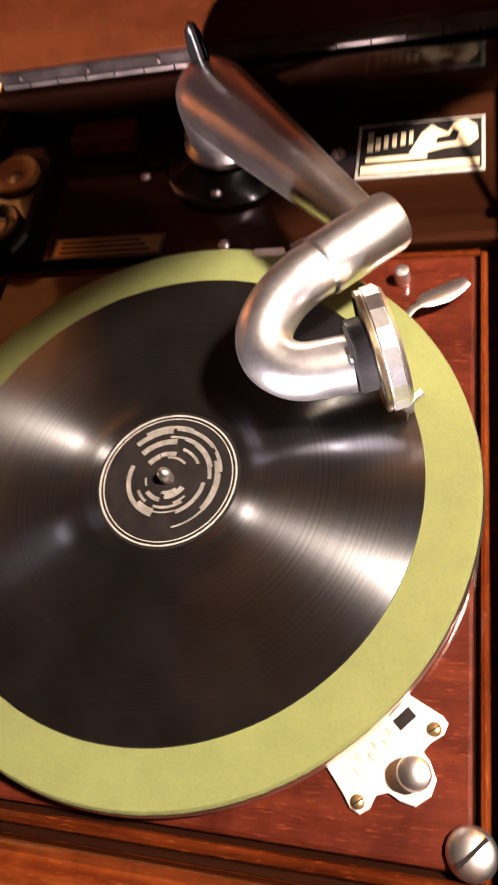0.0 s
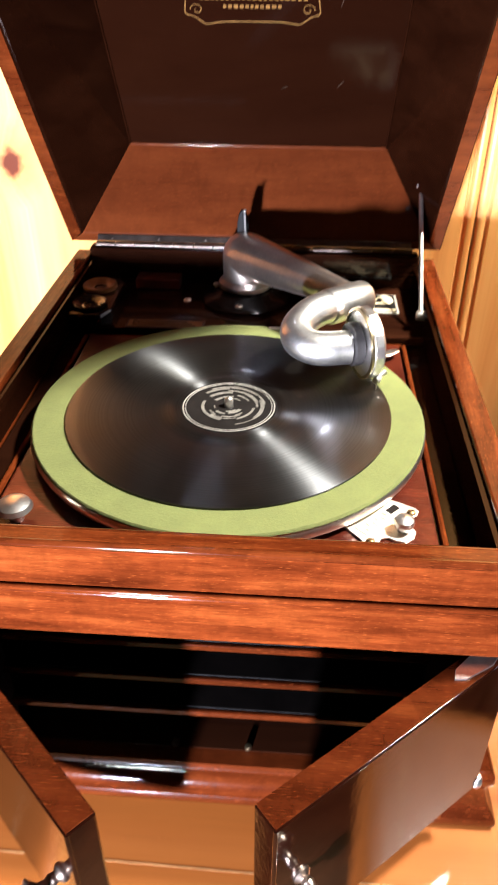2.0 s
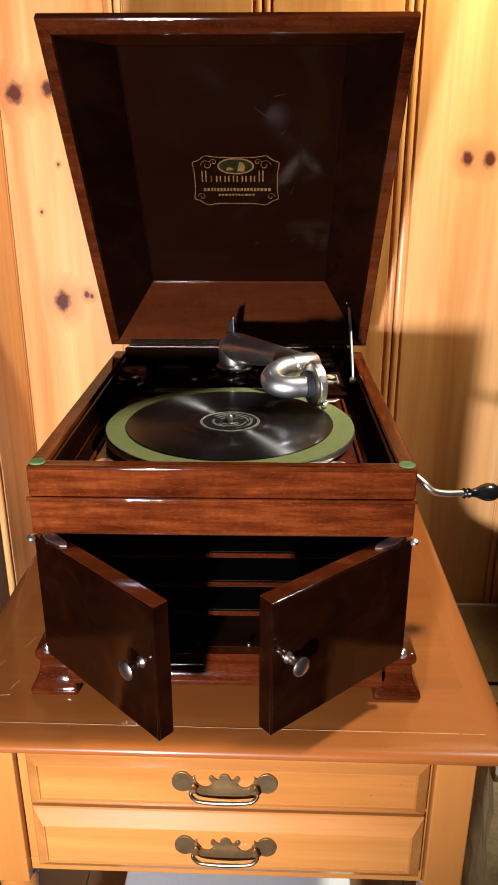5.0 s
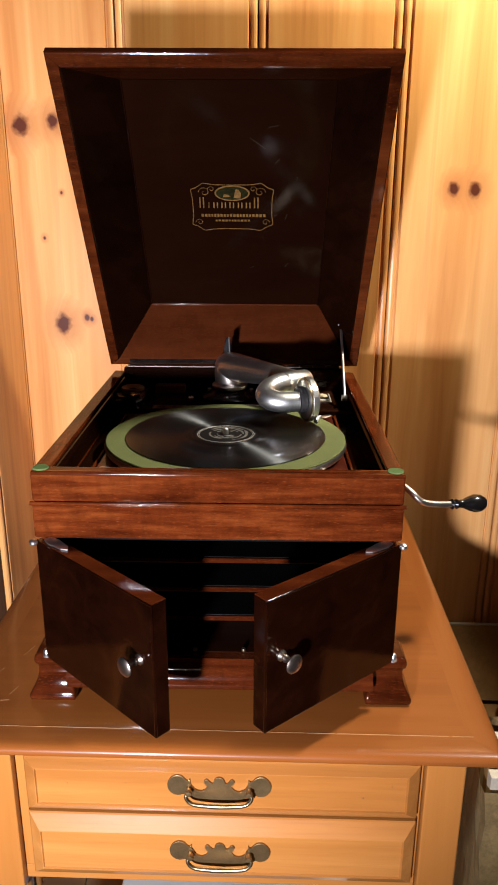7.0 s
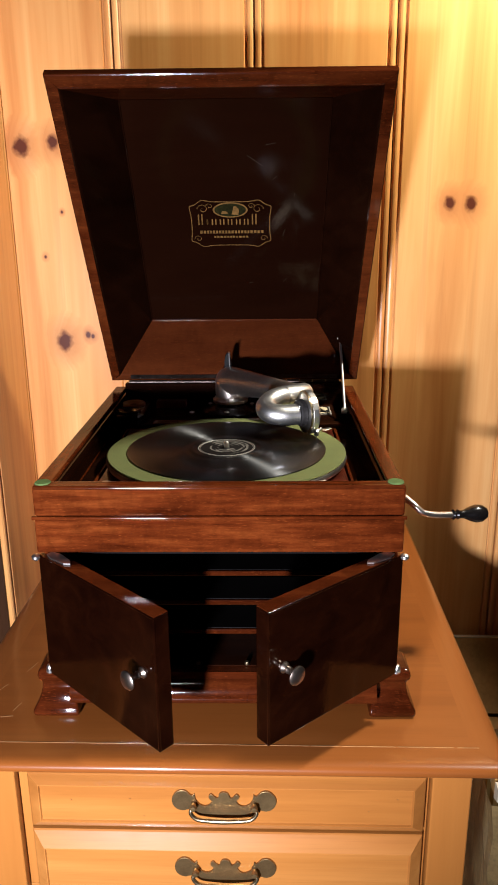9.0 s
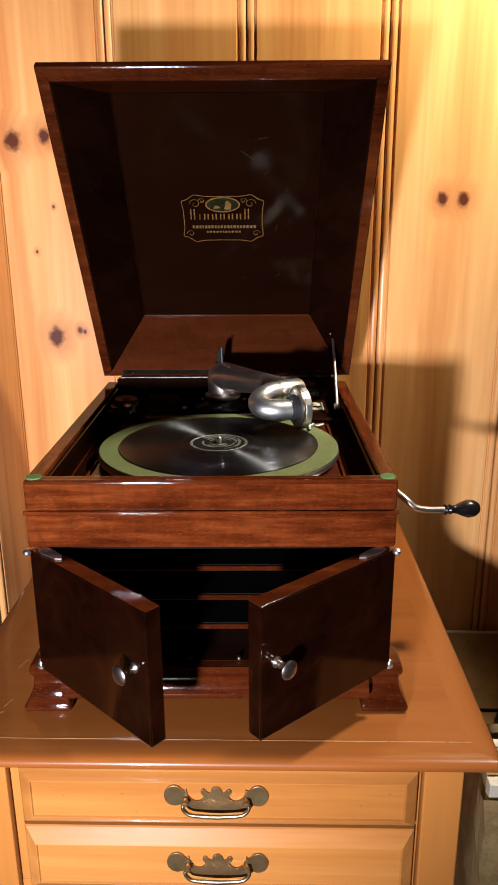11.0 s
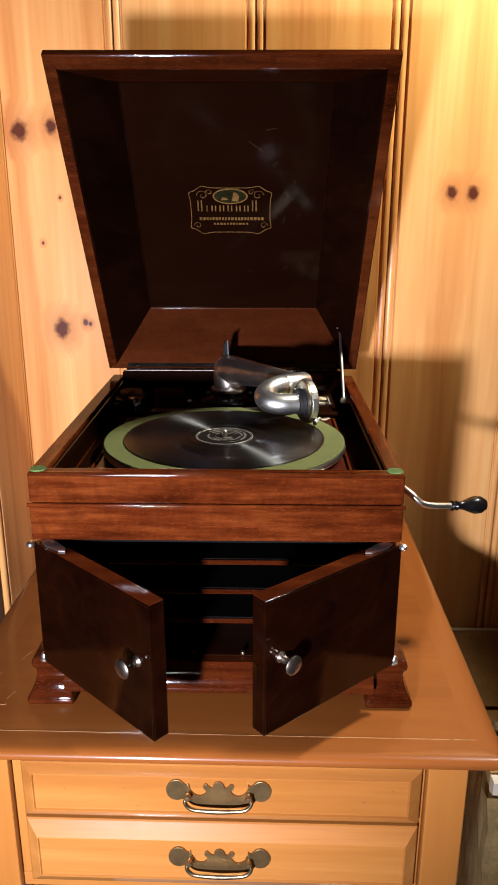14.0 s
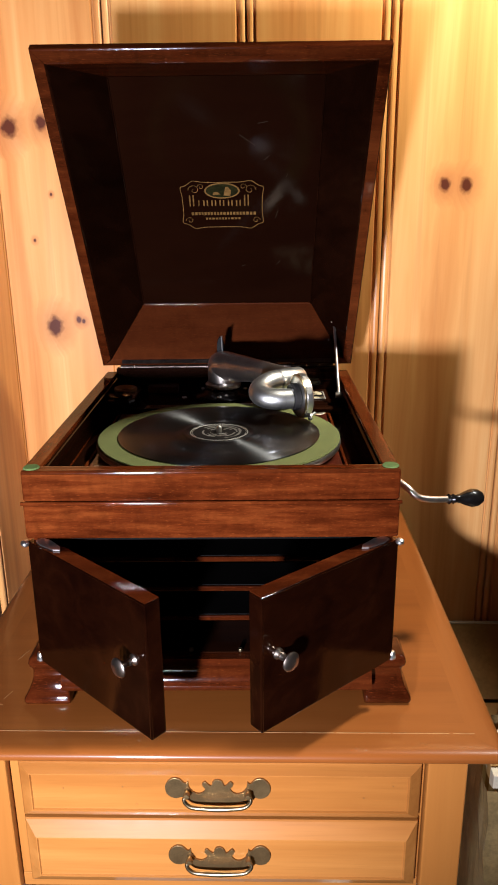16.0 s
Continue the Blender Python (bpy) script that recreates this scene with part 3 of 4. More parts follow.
for s in (-1, 1):
    part("felt_pad", lathe([(0.0, 0.0016), (0.008, 0.0015), (0.0088, 0.0006), (0.0088, 0.0)], pose(s * 0.1905, 0.011, RIM + 0.0002), 24), FELT_DOT, phono, "small round green felt pad", True)

# base moulding and bracket feet
# section of the base moulding, (outwards, up)
sec = [(-0.02, 0.826), (0.0045, 0.826), (0.0072, 0.8275), (0.0082, 0.8310), (0.0078, 0.8355), (0.0058, 0.8415), (0.0028, 0.8470), (-0.0008, 0.8510), (-0.0040, 0.8530), (-0.0050, 0.8570), (-0.0050, 0.8615), (-0.02, 0.8615)]



def moulding(bm, at_a, at_b):
    a = [bm.verts.new(at_a(p, z)) for p, z in sec]
    b = [bm.verts.new(at_b(p, z)) for p, z in sec]
    for k in range(len(sec)):
        bm.faces.new((a[k], b[k], b[(k + 1) % len(sec)], a[(k + 1) % len(sec)]))
    bm.faces.new(a)
    bm.faces.new(b[::-1])
    return bm


part("front_moulding", moulding(bmesh.new(), lambda p, z: (-0.180, 0.011 - p, z), lambda p, z: (0.180, 0.011 - p, z)), FOOTWOOD, phono, smooth=True)
for s in (-1, 1):
    part("side_moulding", moulding(bmesh.new(), lambda p, z: (s * (0.200 + p), 0.06, z), lambda p, z: (s * (0.200 + p), DEEP - 0.055, z)), MAHOG["y"], phono, smooth=True)
# dark wood here carries the left door's shadow on the case floor
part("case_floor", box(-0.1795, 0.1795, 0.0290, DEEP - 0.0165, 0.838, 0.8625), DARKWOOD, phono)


def foot(cx, cy, sx, sy):
    rings = []
    for half, z in ((0.0265, 0.8002), (0.0290, 0.8020), (0.0300, 0.8055), (0.0296, 0.8090), (0.0275, 0.8125), (0.0243, 0.8180), (0.0215, 0.8250), (0.0196, 0.8330), (0.0190, 0.8410), (0.0200, 0.8450), (0.0222, 0.8480), (0.0230, 0.8525), (0.0222, 0.8570), (0.0185, 0.8605)):
        out = half - 0.021
        x0, x1 = cx - 0.021 - (out if sx < 0 else out * 0.5), cx + 0.021 + (out if sx > 0 else out * 0.5)
        y0, y1 = cy - 0.021 - (out if sy < 0 else out * 0.5), cy + 0.021 + (out if sy > 0 else out * 0.5)
        r, ring = 0.0028, []
        for (px, py), a0 in (((x1 - r, y1 - r), 0), ((x0 + r, y1 - r), 1), ((x0 + r, y0 + r), 2), ((x1 - r, y0 + r), 3)):
            for k in range(4):
                a = (a0 + k / 3) * math.pi / 2
                ring.append((px + r * math.cos(a), py + r * math.sin(a), z))
        rings.append(ring)
    bm = loft(rings)
    bm.faces.new([v for v in bm.verts][-16:])
    return part("foot", bm, FOOTWOOD, phono, "flared bracket foot", True)


for sx in (-1, 1):
    for sy in (-1, 1):
        foot(sx * 0.199, 0.043 if sy < 0 else DEEP - 0.03, sx, sy)

# horn opening behind the doors; its shade is put into the near-black colour
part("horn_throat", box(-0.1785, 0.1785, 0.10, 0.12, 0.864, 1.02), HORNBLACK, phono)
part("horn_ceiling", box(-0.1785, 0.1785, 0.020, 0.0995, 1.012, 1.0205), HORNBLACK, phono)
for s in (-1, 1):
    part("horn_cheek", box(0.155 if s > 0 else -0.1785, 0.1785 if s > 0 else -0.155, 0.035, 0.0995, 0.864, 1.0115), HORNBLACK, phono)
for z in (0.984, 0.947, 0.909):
    # louvre bodies black so they read as unlit; only the front edge stays mahogany
    vane = part("louvre", box(-0.1545, 0.1545, 0.0300, 0.085, z - 0.0035, z + 0.0035, 0.001), HORNBLACK, phono, "horn louvre with a mahogany edge, body blackened as recess shade")
    part("edge", box(-0.1545, 0.1545, 0.0262, 0.0298, z - 0.0030, z + 0.0030, 0.001), FOOTWOOD, vane)
for x in (-0.03, 0.028):
    part("door_catch", lathe([(0.0, 0.004), (0.0024, 0.0035), (0.0028, 0.002), (0.0028, 0.0)], pose(x, 0.024 + 0.0068, 0.8627), 14), BRASS_WORN, phono, smooth=True)


def cabinet_door(s):
    """A front door, hinged at the outer end and swung open."""
    hinge = Vector((s * 0.2035, 0.012, 0))
    tip = Vector((s * 0.0525, -0.1165, 0)) if s > 0 else Vector((-0.0555, -0.1265, 0))
    way = (tip - hinge).normalized()
    length = (tip - hinge).length
    out = Vector((way.y, -way.x, 0)) if s < 0 else Vector((-way.y, way.x, 0))
    m = Matrix(((way.x, out.x, 0, hinge.x), (way.y, out.y, 0, hinge.y), (0, 0, 1, 0), (0, 0, 0, 1)))
    leaf = part("door", box(0.0, length, -0.019, 0.0, 0.8635, 1.0145, 0.0016, m=m), DOORWOOD, phono, "mahogany cabinet door darkened as in shade, swung open")
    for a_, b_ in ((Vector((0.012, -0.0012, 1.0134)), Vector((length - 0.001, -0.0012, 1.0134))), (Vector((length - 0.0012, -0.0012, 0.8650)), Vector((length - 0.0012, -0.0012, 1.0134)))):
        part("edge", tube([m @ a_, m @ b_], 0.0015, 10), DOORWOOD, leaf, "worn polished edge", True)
    part("edge_lipping", box(0.001, length - 0.001, -0.0182, -0.0008, 1.0142, 1.0152, m=m), FOOTWOOD, leaf)
    spot = m @ Vector((length - 0.0205, 0.0, 0.9475))
    km = frame_of(spot, (0, 0, 1), out)
    stem = [(0.0, 0.0), (0.006, 0.0), (0.006, 0.0015), (0.0032, 0.004), (0.0042, 0.007), (0.003, 0.010), (0.004, 0.014), (0.0078, 0.0170), (0.0100, 0.0182), (0.0102, 0.0195), (0.0085, 0.0212), (0.004, 0.0220), (0.0, 0.0223)]
    part("knob", lathe(stem, km, 28), KNOBMETAL, leaf, "turned nickel knob", True)
    part("hinge_plate", prism([(0.0, -0.004), (0.012, -0.007), (0.034, -0.0045), (0.040, 0.0), (0.034, 0.0045), (0.012, 0.007), (0.0, 0.004)], 0.0016,
         frame_of(m @ Vector((0.010, -0.009, 1.0155)), way, (0, 0, 1))), NICKEL, leaf, "nickel pivot hinge plate")
    part("hinge_pin", lathe([(0.0, 0.004), (0.003, 0.0035), (0.0045, 0.002), (0.0045, -0.001), (0.002, -0.0035)], pose(s * 0.2020, -0.0010, 1.0175), 16), NICKEL, leaf, smooth=True)
    low = part("lower_hinge", lathe([(0.0, 0.008), (0.003, 0.007), (0.0045, 0.004), (0.003, 0.002), (0.005, 0.0), (0.005, -0.002)], pose(*(m @ Vector((-0.001, -0.002, 0.8655)))), 16), NICKEL, leaf, smooth=True)
    return leaf


# Far darker than the case mahogany: the doors' shade is put into the colour.
DOORWOOD = wood("door_mahogany_shaded", (0.0032, 0.0007, 0.0003), (0.0072, 0.0016, 0.0005), (0.0140, 0.0034, 0.0010), "x", 35, 0.32, 0.75, 0.5, 0.5, 0.15, False, 0.06, 0.0)
cabinet_door(1)
cabinet_door(-1)

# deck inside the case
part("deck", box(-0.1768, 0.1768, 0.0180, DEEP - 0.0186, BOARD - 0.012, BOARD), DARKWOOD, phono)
part("motor_board", box(-0.153, 0.152, 0.0305, 0.341, BOARD + 0.0002, BOARD + 0.0055, 0.002), REDWOOD, phono, "reddish mahogany motor board")
for x in (-0.158, 0.1568):
    part("bead", tube([(x, 0.022, BOARD + 0.002), (x, 0.3435, BOARD + 0.002)], 0.0024, 8), MAHOG["y"], phono, smooth=True)
part("bead", tube([(-0.155, 0.3445, BOARD + 0.002), (0.1545, 0.3445, BOARD + 0.002)], 0.0024, 8), MAHOG["x"], phono, smooth=True)
part("bead", tube([(-0.155, 0.0245, BOARD + 0.002), (0.1545, 0.0245, BOARD + 0.002)], 0.0030, 8), MAHOG["x"], phono, smooth=True)
MB = BOARD + 0.0056
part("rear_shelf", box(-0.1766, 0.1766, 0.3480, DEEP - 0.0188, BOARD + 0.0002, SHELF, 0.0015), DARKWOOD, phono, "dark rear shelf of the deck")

# turntable
PX, PY = 0.0006, 0.1870
plat = part("turntable", lathe([(0.0, 0.001), (0.1515, 0.001), (0.1550, 0.003), (0.1560, 0.006), (0.1550, 0.0095), (0.1530, 0.0115), (0.0, 0.0115)], pose(PX, PY, 1.0700), 96), NICKEL_DULL, phono, "nickel turntable covered in green felt", True)
part("felt_cover", lathe([(0.0, 0.0022), (0.1534, 0.0022), (0.1548, 0.0010), (0.1550, 0.0)], pose(PX, PY, 1.0811), 96), FELT, plat, "worn olive green felt", True)
part("spindle", lathe([(0.0036, 0.0), (0.0036, 0.007), (0.0030, 0.009), (0.0012, 0.0105), (0.0, 0.0108)], pose(PX, PY, 1.0832), 20), NICKEL, plat, "nickel spindle pin", True)
part("hub", lathe([(0.020, 0.0), (0.020, 0.0042), (0.0, 0.0042)], pose(PX, PY, MB + 0.0002), 24), NICKEL_DULL, plat)

# speed regulator, by the front corner
SPM = frame_of((0.1145, 0.0725, MB + 0.0002), (0.030, 0.031, 0), (0, 0, 1))
plate_shape = [(-0.0225, 0.012), (0.0225, 0.012), (0.0255, 0.002), (0.0285, -0.0075), (0.0280, -0.0110), (0.0235, -0.0130), (0.0165, -0.0115), (0.0120, -0.0120), (0.0120, -0.0165),
               (0.0090, -0.0235), (0.0030, -0.0265), (-0.0045, -0.0255), (-0.0080, -0.0200), (-0.0090, -0.0145), (-0.0140, -0.0120), (-0.0195, -0.0145), (-0.0240, -0.0135), (-0.0255, -0.0090), (-0.0235, -0.002)]
speed = part("speed_plate", prism(plate_shape, 0.0016, SPM, bevel=0.0004), SILVER, phono, "engraved nickel speed regulator plate")
part("scale_window", box(-0.0185, 0.0085, -0.0040, 0.0070, 0.0016, 0.0020, m=SPM), CREAM, speed, "cream enamel speed scale")
part("slot", box(0.0110, 0.0200, -0.0005, 0.0045, 0.0016, 0.0022, m=SPM), INK, speed)
for k in range(6):
    part("graduation", box(-0.0145 + k * 0.0042, -0.0142 + k * 0.0042, -0.002 + 0.003 * (k % 2), 0.0015 + 0.003 * (k % 2), 0.0020, 0.0022, m=SPM), INK, speed)
part("regulator_knob", lathe([(0.0040, 0.0), (0.0040, 0.003), (0.0064, 0.0042), (0.0071, 0.0068), (0.0064, 0.0095), (0.004, 0.0112), (0.0, 0.0117)], SPM @ pose(0.0035, -0.0165, 0.0017), 28), NICKEL, speed, "domed nickel regulator knob", True)
screw("screw", SPM @ Vector((0.0220, -0.0090, 0.0017)), 0.0030, speed, BRASS)
screw("screw", SPM @ Vector((-0.0215, -0.0095, 0.0017)), 0.0030, speed, BRASS)
screw("corner_bolt", (0.1515, 0.0380, MB), 0.0102, phono, NICKEL, height=0.5, label="large slotted nickel bolt", turn=0.8)
knob = part("motor_bolt", lathe([(0.005, 0.0), (0.005, 0.006), (0.010, 0.0075), (0.0125, 0.010), (0.011, 0.0135), (0.006, 0.016), (0.0, 0.0165)], pose(-0.1330, 0.058, MB), 28), NICKEL, phono, "nickel knob on a short post", True)

# start lever and brake
lev = curve([(0.114, 0.283, MB + 0.014), (0.119, 0.293, MB + 0.013), (0.127, 0.302, MB + 0.009), (0.136, 0.309, MB + 0.006), (0.1475, 0.3165, MB + 0.0065)], 6)
part("start_lever", tube(lev, [0.0024 + 0.0046 * abs(math.sin(math.pi * max(0.0, min(1.0, (k - 9) / (len(lev) - 9.4))))) ** 0.6 for k in range(len(lev))], 14, flat=0.28), NICKEL, phono, "flat nickel start lever", True)
part("lever_pivot", lathe([(0.0, 0.010), (0.004, 0.009), (0.0045, 0.006), (0.0045, 0.0)], pose(0.112, 0.324, MB), 16), NICKEL, phono, smooth=True)
brake = part("brake_block", box(0.024, 0.044, 0.3320, 0.3405, MB + 0.0005, MB + 0.016, 0.002, m=None), NICKEL_DULL, phono, "small nickel brake block")
part("brake_spring", tube(curve([(0.044, 0.338, MB + 0.010), (0.054, 0.339, MB + 0.018), (0.058, 0.335, MB + 0.026), (0.050, 0.332, MB + 0.024)], 5), 0.0013, 8), NICKEL, brake, smooth=True)
for x, y in ((0.001, 0.3545), (-0.066, 0.420), (0.067, 0.425)):
    screw("screw", (x, y, SHELF + 0.0002), 0.0052 if x > 0.05 else 0.004, phono, NICKEL, turn=x * 30)

# plates on the deck
def plate(name, x0, x1, y0, y1, frame_mat, field_mat, label):
    p = part(name, box(x0, x1, y0, y1, SHELF + 0.0002, SHELF + 0.0016, 0.0005), frame_mat, phono, label)
    part("field", box(x0 + 0.0022, x1 - 0.0022, y0 + 0.0022, y1 - 0.0022, SHELF + 0.0016, SHELF + 0.0019), field_mat, p)
    return p


name_plate = plate("maker_plate", 0.0790, 0.1575, 0.4010, 0.4485, SILVER, INK, "black and silver maker's plate with a rectangular border")
PZ = SHELF + 0.0019
part("number_strip", box(0.0825, 0.1540, 0.4040, 0.4110, PZ, PZ + 0.0003), CREAM, name_plate)
for k, w in enumerate((0.006, 0.005, 0.0045, 0.0045, 0.005, 0.004)):
    x = 0.0855 + k * 0.0052
    part("lettering_bar", box(x, x + w * 0.62, 0.4235 + 0.0009 * k, 0.4235 + (0.0170 if k == 0 else 0.0110) + 0.0009 * k, PZ, PZ + 0.0003), CREAM, name_plate)
part("lettering_bar", box(0.0850, 0.1230, 0.4140, 0.4180, PZ, PZ + 0.0003), CREAM, name_plate)
emblem = [(0.112, 0.4225), (0.118, 0.4215), (0.135, 0.4245), (0.148, 0.4245), (0.1535, 0.4290), (0.1525, 0.4370), (0.1460, 0.4415), (0.1385, 0.4400), (0.1350, 0.4340), (0.1300, 0.4365), (0.1250, 0.4400), (0.1190, 0.4350)]
part("emblem", prism([(x, 0.4180 + 1.35 * (y - 0.4215)) for x, y in emblem], 0.0003, pose(0, 0, PZ)), CREAM, name_plate)
part("emblem_shade", prism([(0.128, 0.4255), (0.140, 0.4265), (0.142, 0.4345), (0.1385, 0.4375), (0.1360, 0.4320), (0.1290, 0.4310)], 0.0003, pose(0, 0, PZ + 0.0003)), INK, name_plate)
lic = plate("licence_plate", -0.1190, -0.0405, 0.3490, 0.3670, HINGEDARK, BRASS, "small tarnished metal licence plate")
for row in range(3):
    part("lettering_bar", box(-0.113, -0.049 - 0.004 * row, 0.3528 + row * 0.0042, 0.3546 + row * 0.0042, PZ, PZ + 0.0002), INK, lic)
part("wood_block", box(-0.1270, -0.0785, 0.4470, 0.4680, SHELF + 0.0002, SHELF + 0.012, 0.0015), REDWOOD, phono, "small reddish wooden block")

# needle cups
cup = part("needle_cup_rest", prism([(-0.021, -0.05), (0.014, -0.05), (0.021, -0.035), (0.021, 0.035), (0.014, 0.05), (-0.021, 0.05)], 0.014, pose(-0.1560, 0.398, SHELF + 0.0002), bevel=0.004), BLACK, phono, "black needle cup rest")
for dy in (-0.024, 0.022):
    part("needle_cup", lathe([(0.006, 0.0008), (0.008, 0.0004), (0.012, 0.003), (0.0165, 0.0045), (0.018, 0.0035), (0.018, 0.0)], pose(-0.1580, 0.393 + dy, SHELF + 0.0143), 32), WOODRING if dy > 0 else BLACK, cup, "turned cup for needles", True)

# tone arm
arm_base = part("tone_arm_bracket", lathe([(0.046, 0.0), (0.047, 0.003), (0.044, 0.006), (0.034, 0.008), (0.028, 0.012), (0.027, 0.016), (0.0, 0.016)], pose(-0.004, 0.430, SHELF + 0.0002), 48), BLACK, phono, "black enamel tone arm bracket", True)
for a in (0.5, 2.6, 4.6):
    screw("screw", (-0.004 + 0.039 * math.cos(a), 0.430 + 0.039 * math.sin(a), SHELF + 0.0072), 0.0040, arm_base, NICKEL, turn=a)
part("collar", lathe([(0.0265, 0.0), (0.0285, 0.002), (0.0285, 0.006), (0.0255, 0.008), (0.024, 0.010)], pose(-0.004, 0.430, SHELF + 0.0150), 40), NICKEL, arm_base, "bright nickel collar", True)
part("riser", lathe([(0.0228, 0.0), (0.0232, 0.010), (0.0232, 0.026), (0.020, 0.036), (0.0, 0.040)], pose(-0.0045, 0.4290, SHELF + 0.024), 40), NICKEL_DULL, arm_base, "nickel riser of the tone arm", True)
back, tip_end = Vector((-0.0075, 0.4330, BOARD + 0.0590)), Vector((0.0965, 0.3085, BOARD + 0.0690))
run_way, run_len = (tip_end - back).normalized(), (tip_end - back).length
arm = part("tone_arm", lathe([(0.0, -0.0195), (0.0080, -0.0180), (0.0155, -0.0135), (0.0205, -0.0065), (0.0230, 0.0015), (0.0236, 0.0100), (0.0228, 0.022), (0.0122, run_len - 0.012), (0.0118, run_len)], frame_of(back, (0, 0, 1), run_way), 48), NICKEL_DULL, phono, "tapered nickel tone arm", True)
S = Vector((0.0775, 0.2820, BOARD + 0.0685))
sway = Vector((0.735, 0.678, -0.06)).normalized()
sleeve = lathe([(0.0, -0.002), (0.0135, -0.002), (0.0148, 0.0), (0.0156, 0.0015), (0.0156, 0.043), (0.0147, 0.0455), (0.012, 0.0468), (0.0, 0.0472)], frame_of(S, (0, 0, 1), sway), 36)
part("elbow_sleeve", sleeve, NICKEL, arm, "cylindrical nickel elbow sleeve", True)
u = curve([S + sway * 0.004, S - sway * 0.010, (0.0595, 0.2650, BOARD + 0.0660), (0.0525, 0.2500, BOARD + 0.0620), (0.0560, 0.2365, BOARD + 0.0580), (0.0710, 0.2300, BOARD + 0.0555), (0.0960, 0.2350, BOARD + 0.0550)], 8)
part("gooseneck", tube(u, 0.0141, 28), NICKEL, arm, "bent nickel gooseneck pipe", True)
# sound box
sax = Vector((0.94, 0.34, 0.02)).normalized()
sbc = Vector((0.0990, 0.2380, BOARD + 0.0565))
sm = frame_of(sbc, (0, 0, 1), sax)
part("sound_box", lathe([(0.0, 0.006), (0.0275, 0.006), (0.0290, 0.0072), (0.0290, 0.0155), (0.0275, 0.0172), (0.0245, 0.0168), (0.0235, 0.0155), (0.0, 0.0152)], sm, 48), NICKEL, arm, "nickel sound box with a ribbed rim", True)
part("ribbed_rim", lathe([(0.0288, 0.0078), (0.0302, 0.0082), (0.0302, 0.0146), (0.0288, 0.0150)], sm, 20), NICKEL, arm, "faceted nickel rim of the sound box")
part("rubber_flange", lathe([(0.0, 0.0), (0.0165, 0.0), (0.0180, 0.0015), (0.0180, 0.0085), (0.0150, 0.0098), (0.0135, 0.0115), (0.0, 0.0115)], frame_of(sbc - sax * 0.0045, (0, 0, 1), sax), 36), RUBBER, arm, "black rubber flange of the sound box", True)
part("copper_ring", lathe([(0.0272, 0.0045), (0.0296, 0.0050), (0.0296, 0.0068), (0.0272, 0.0070)], sm, 44), BRASS_WORN, arm, smooth=True)
for a in (0.6, 2.7, 4.3):
    screw("screw", sbc - sax * 0.0046 + 0.0135 * (math.cos(a) * (sm.to_3x3() @ Vector((1, 0, 0))) + math.sin(a) * (sm.to_3x3() @ Vector((0, 1, 0)))), 0.0022, arm, NICKEL, -sax)
tipp = Vector((0.1200, 0.2215, 1.0856))
part("needle_bar", tube([(0.1170, 0.2380, BOARD + 0.050), (0.1205, 0.2330, BOARD + 0.034), (0.1205, 0.2265, BOARD + 0.0305), (0.1203, 0.2245, BOARD + 0.0285)], [0.0016, 0.0022, 0.0034, 0.0030], 12), NICKEL, arm, "needle bar with thumbscrew", True)
part("needle", tube([(0.1203, 0.2255, BOARD + 0.032), tipp], [0.0009, 0.0003], 8), NICKEL, arm, "steel needle", True)
for s in (-1, 1):
    part("thumbscrew", tube([(0.1203, 0.2260, BOARD + 0.0315), (0.1245 + 0.003 * s, 0.2260 + 0.005 * s, BOARD + 0.0355)], [0.0014, 0.0024], 10), NICKEL, arm, smooth=True)
# swing catch standing on the arm
part("swing_catch", prism([(-0.0060, 0.0), (0.0055, 0.0), (0.0056, 0.014), (0.0048, 0.023), (0.0024, 0.0295), (-0.0012, 0.0305), (-0.0040, 0.0262), (-0.0056, 0.016)], 0.0032,
     Matrix(((1, 0, 0, -0.0075), (0, 0, -1, 0.4370), (0, 1, 0, BOARD + 0.0740), (0, 0, 0, 1))), bevel=0.0010), HORNBLACK, arm, "short flat black swing catch")
part("catch_pin", tube([(-0.004, 0.4275, BOARD + 0.072), (-0.0050, 0.427, BOARD + 0.104)], 0.0010, 8), NICKEL, arm, smooth=True)
part("pin_ball", lathe([(0.0, -0.0020), (0.0014, -0.0014), (0.0020, 0.0), (0.0014, 0.0014), (0.0, 0.0020)], pose(-0.0050, 0.427, BOARD + 0.1055), 14), NICKEL, arm, smooth=True)

# lid, hinged at the back and leaning forward
HY, HZ = 0.488, 1.110
ang = math.atan2(0.424, 0.288)
U, N = Vector((0, -math.cos(ang), math.sin(ang))), Vector((0, math.sin(ang), math.cos(ang)))


def lp(x, u_, n_):
    return Vector((x, HY, HZ)) + U * u_ + N * n_


def loop(half, u0, u1, n_):
    return [lp(-half, u0, n_), lp(half, u0, n_), lp(half, u1, n_), lp(-half, u1, n_)]


LID_IN = loop(0.1900, 0.014, 0.4945, 0.0), loop(0.1415, 0.0485, 0.4335, 0.096)
LID_OUT = loop(0.2060, 0.000, 0.5115, 0.0), loop(0.2060, 0.000, 0.5115, 0.012), loop(0.1560, 0.036, 0.4480, 0.110)
names = ("lid_back", "lid_side", "lid_front", "lid_side")
lid = part("lid", prism([(-0.1555, -0.2055), (0.1555, -0.2055), (0.1555, 0.2055), (-0.1555, 0.2055)], 0.011, frame_of(lp(0, 0.242, 0.0988), (1, 0, 0), N)), MAHOG["x"], phono, "mahogany lid standing open")
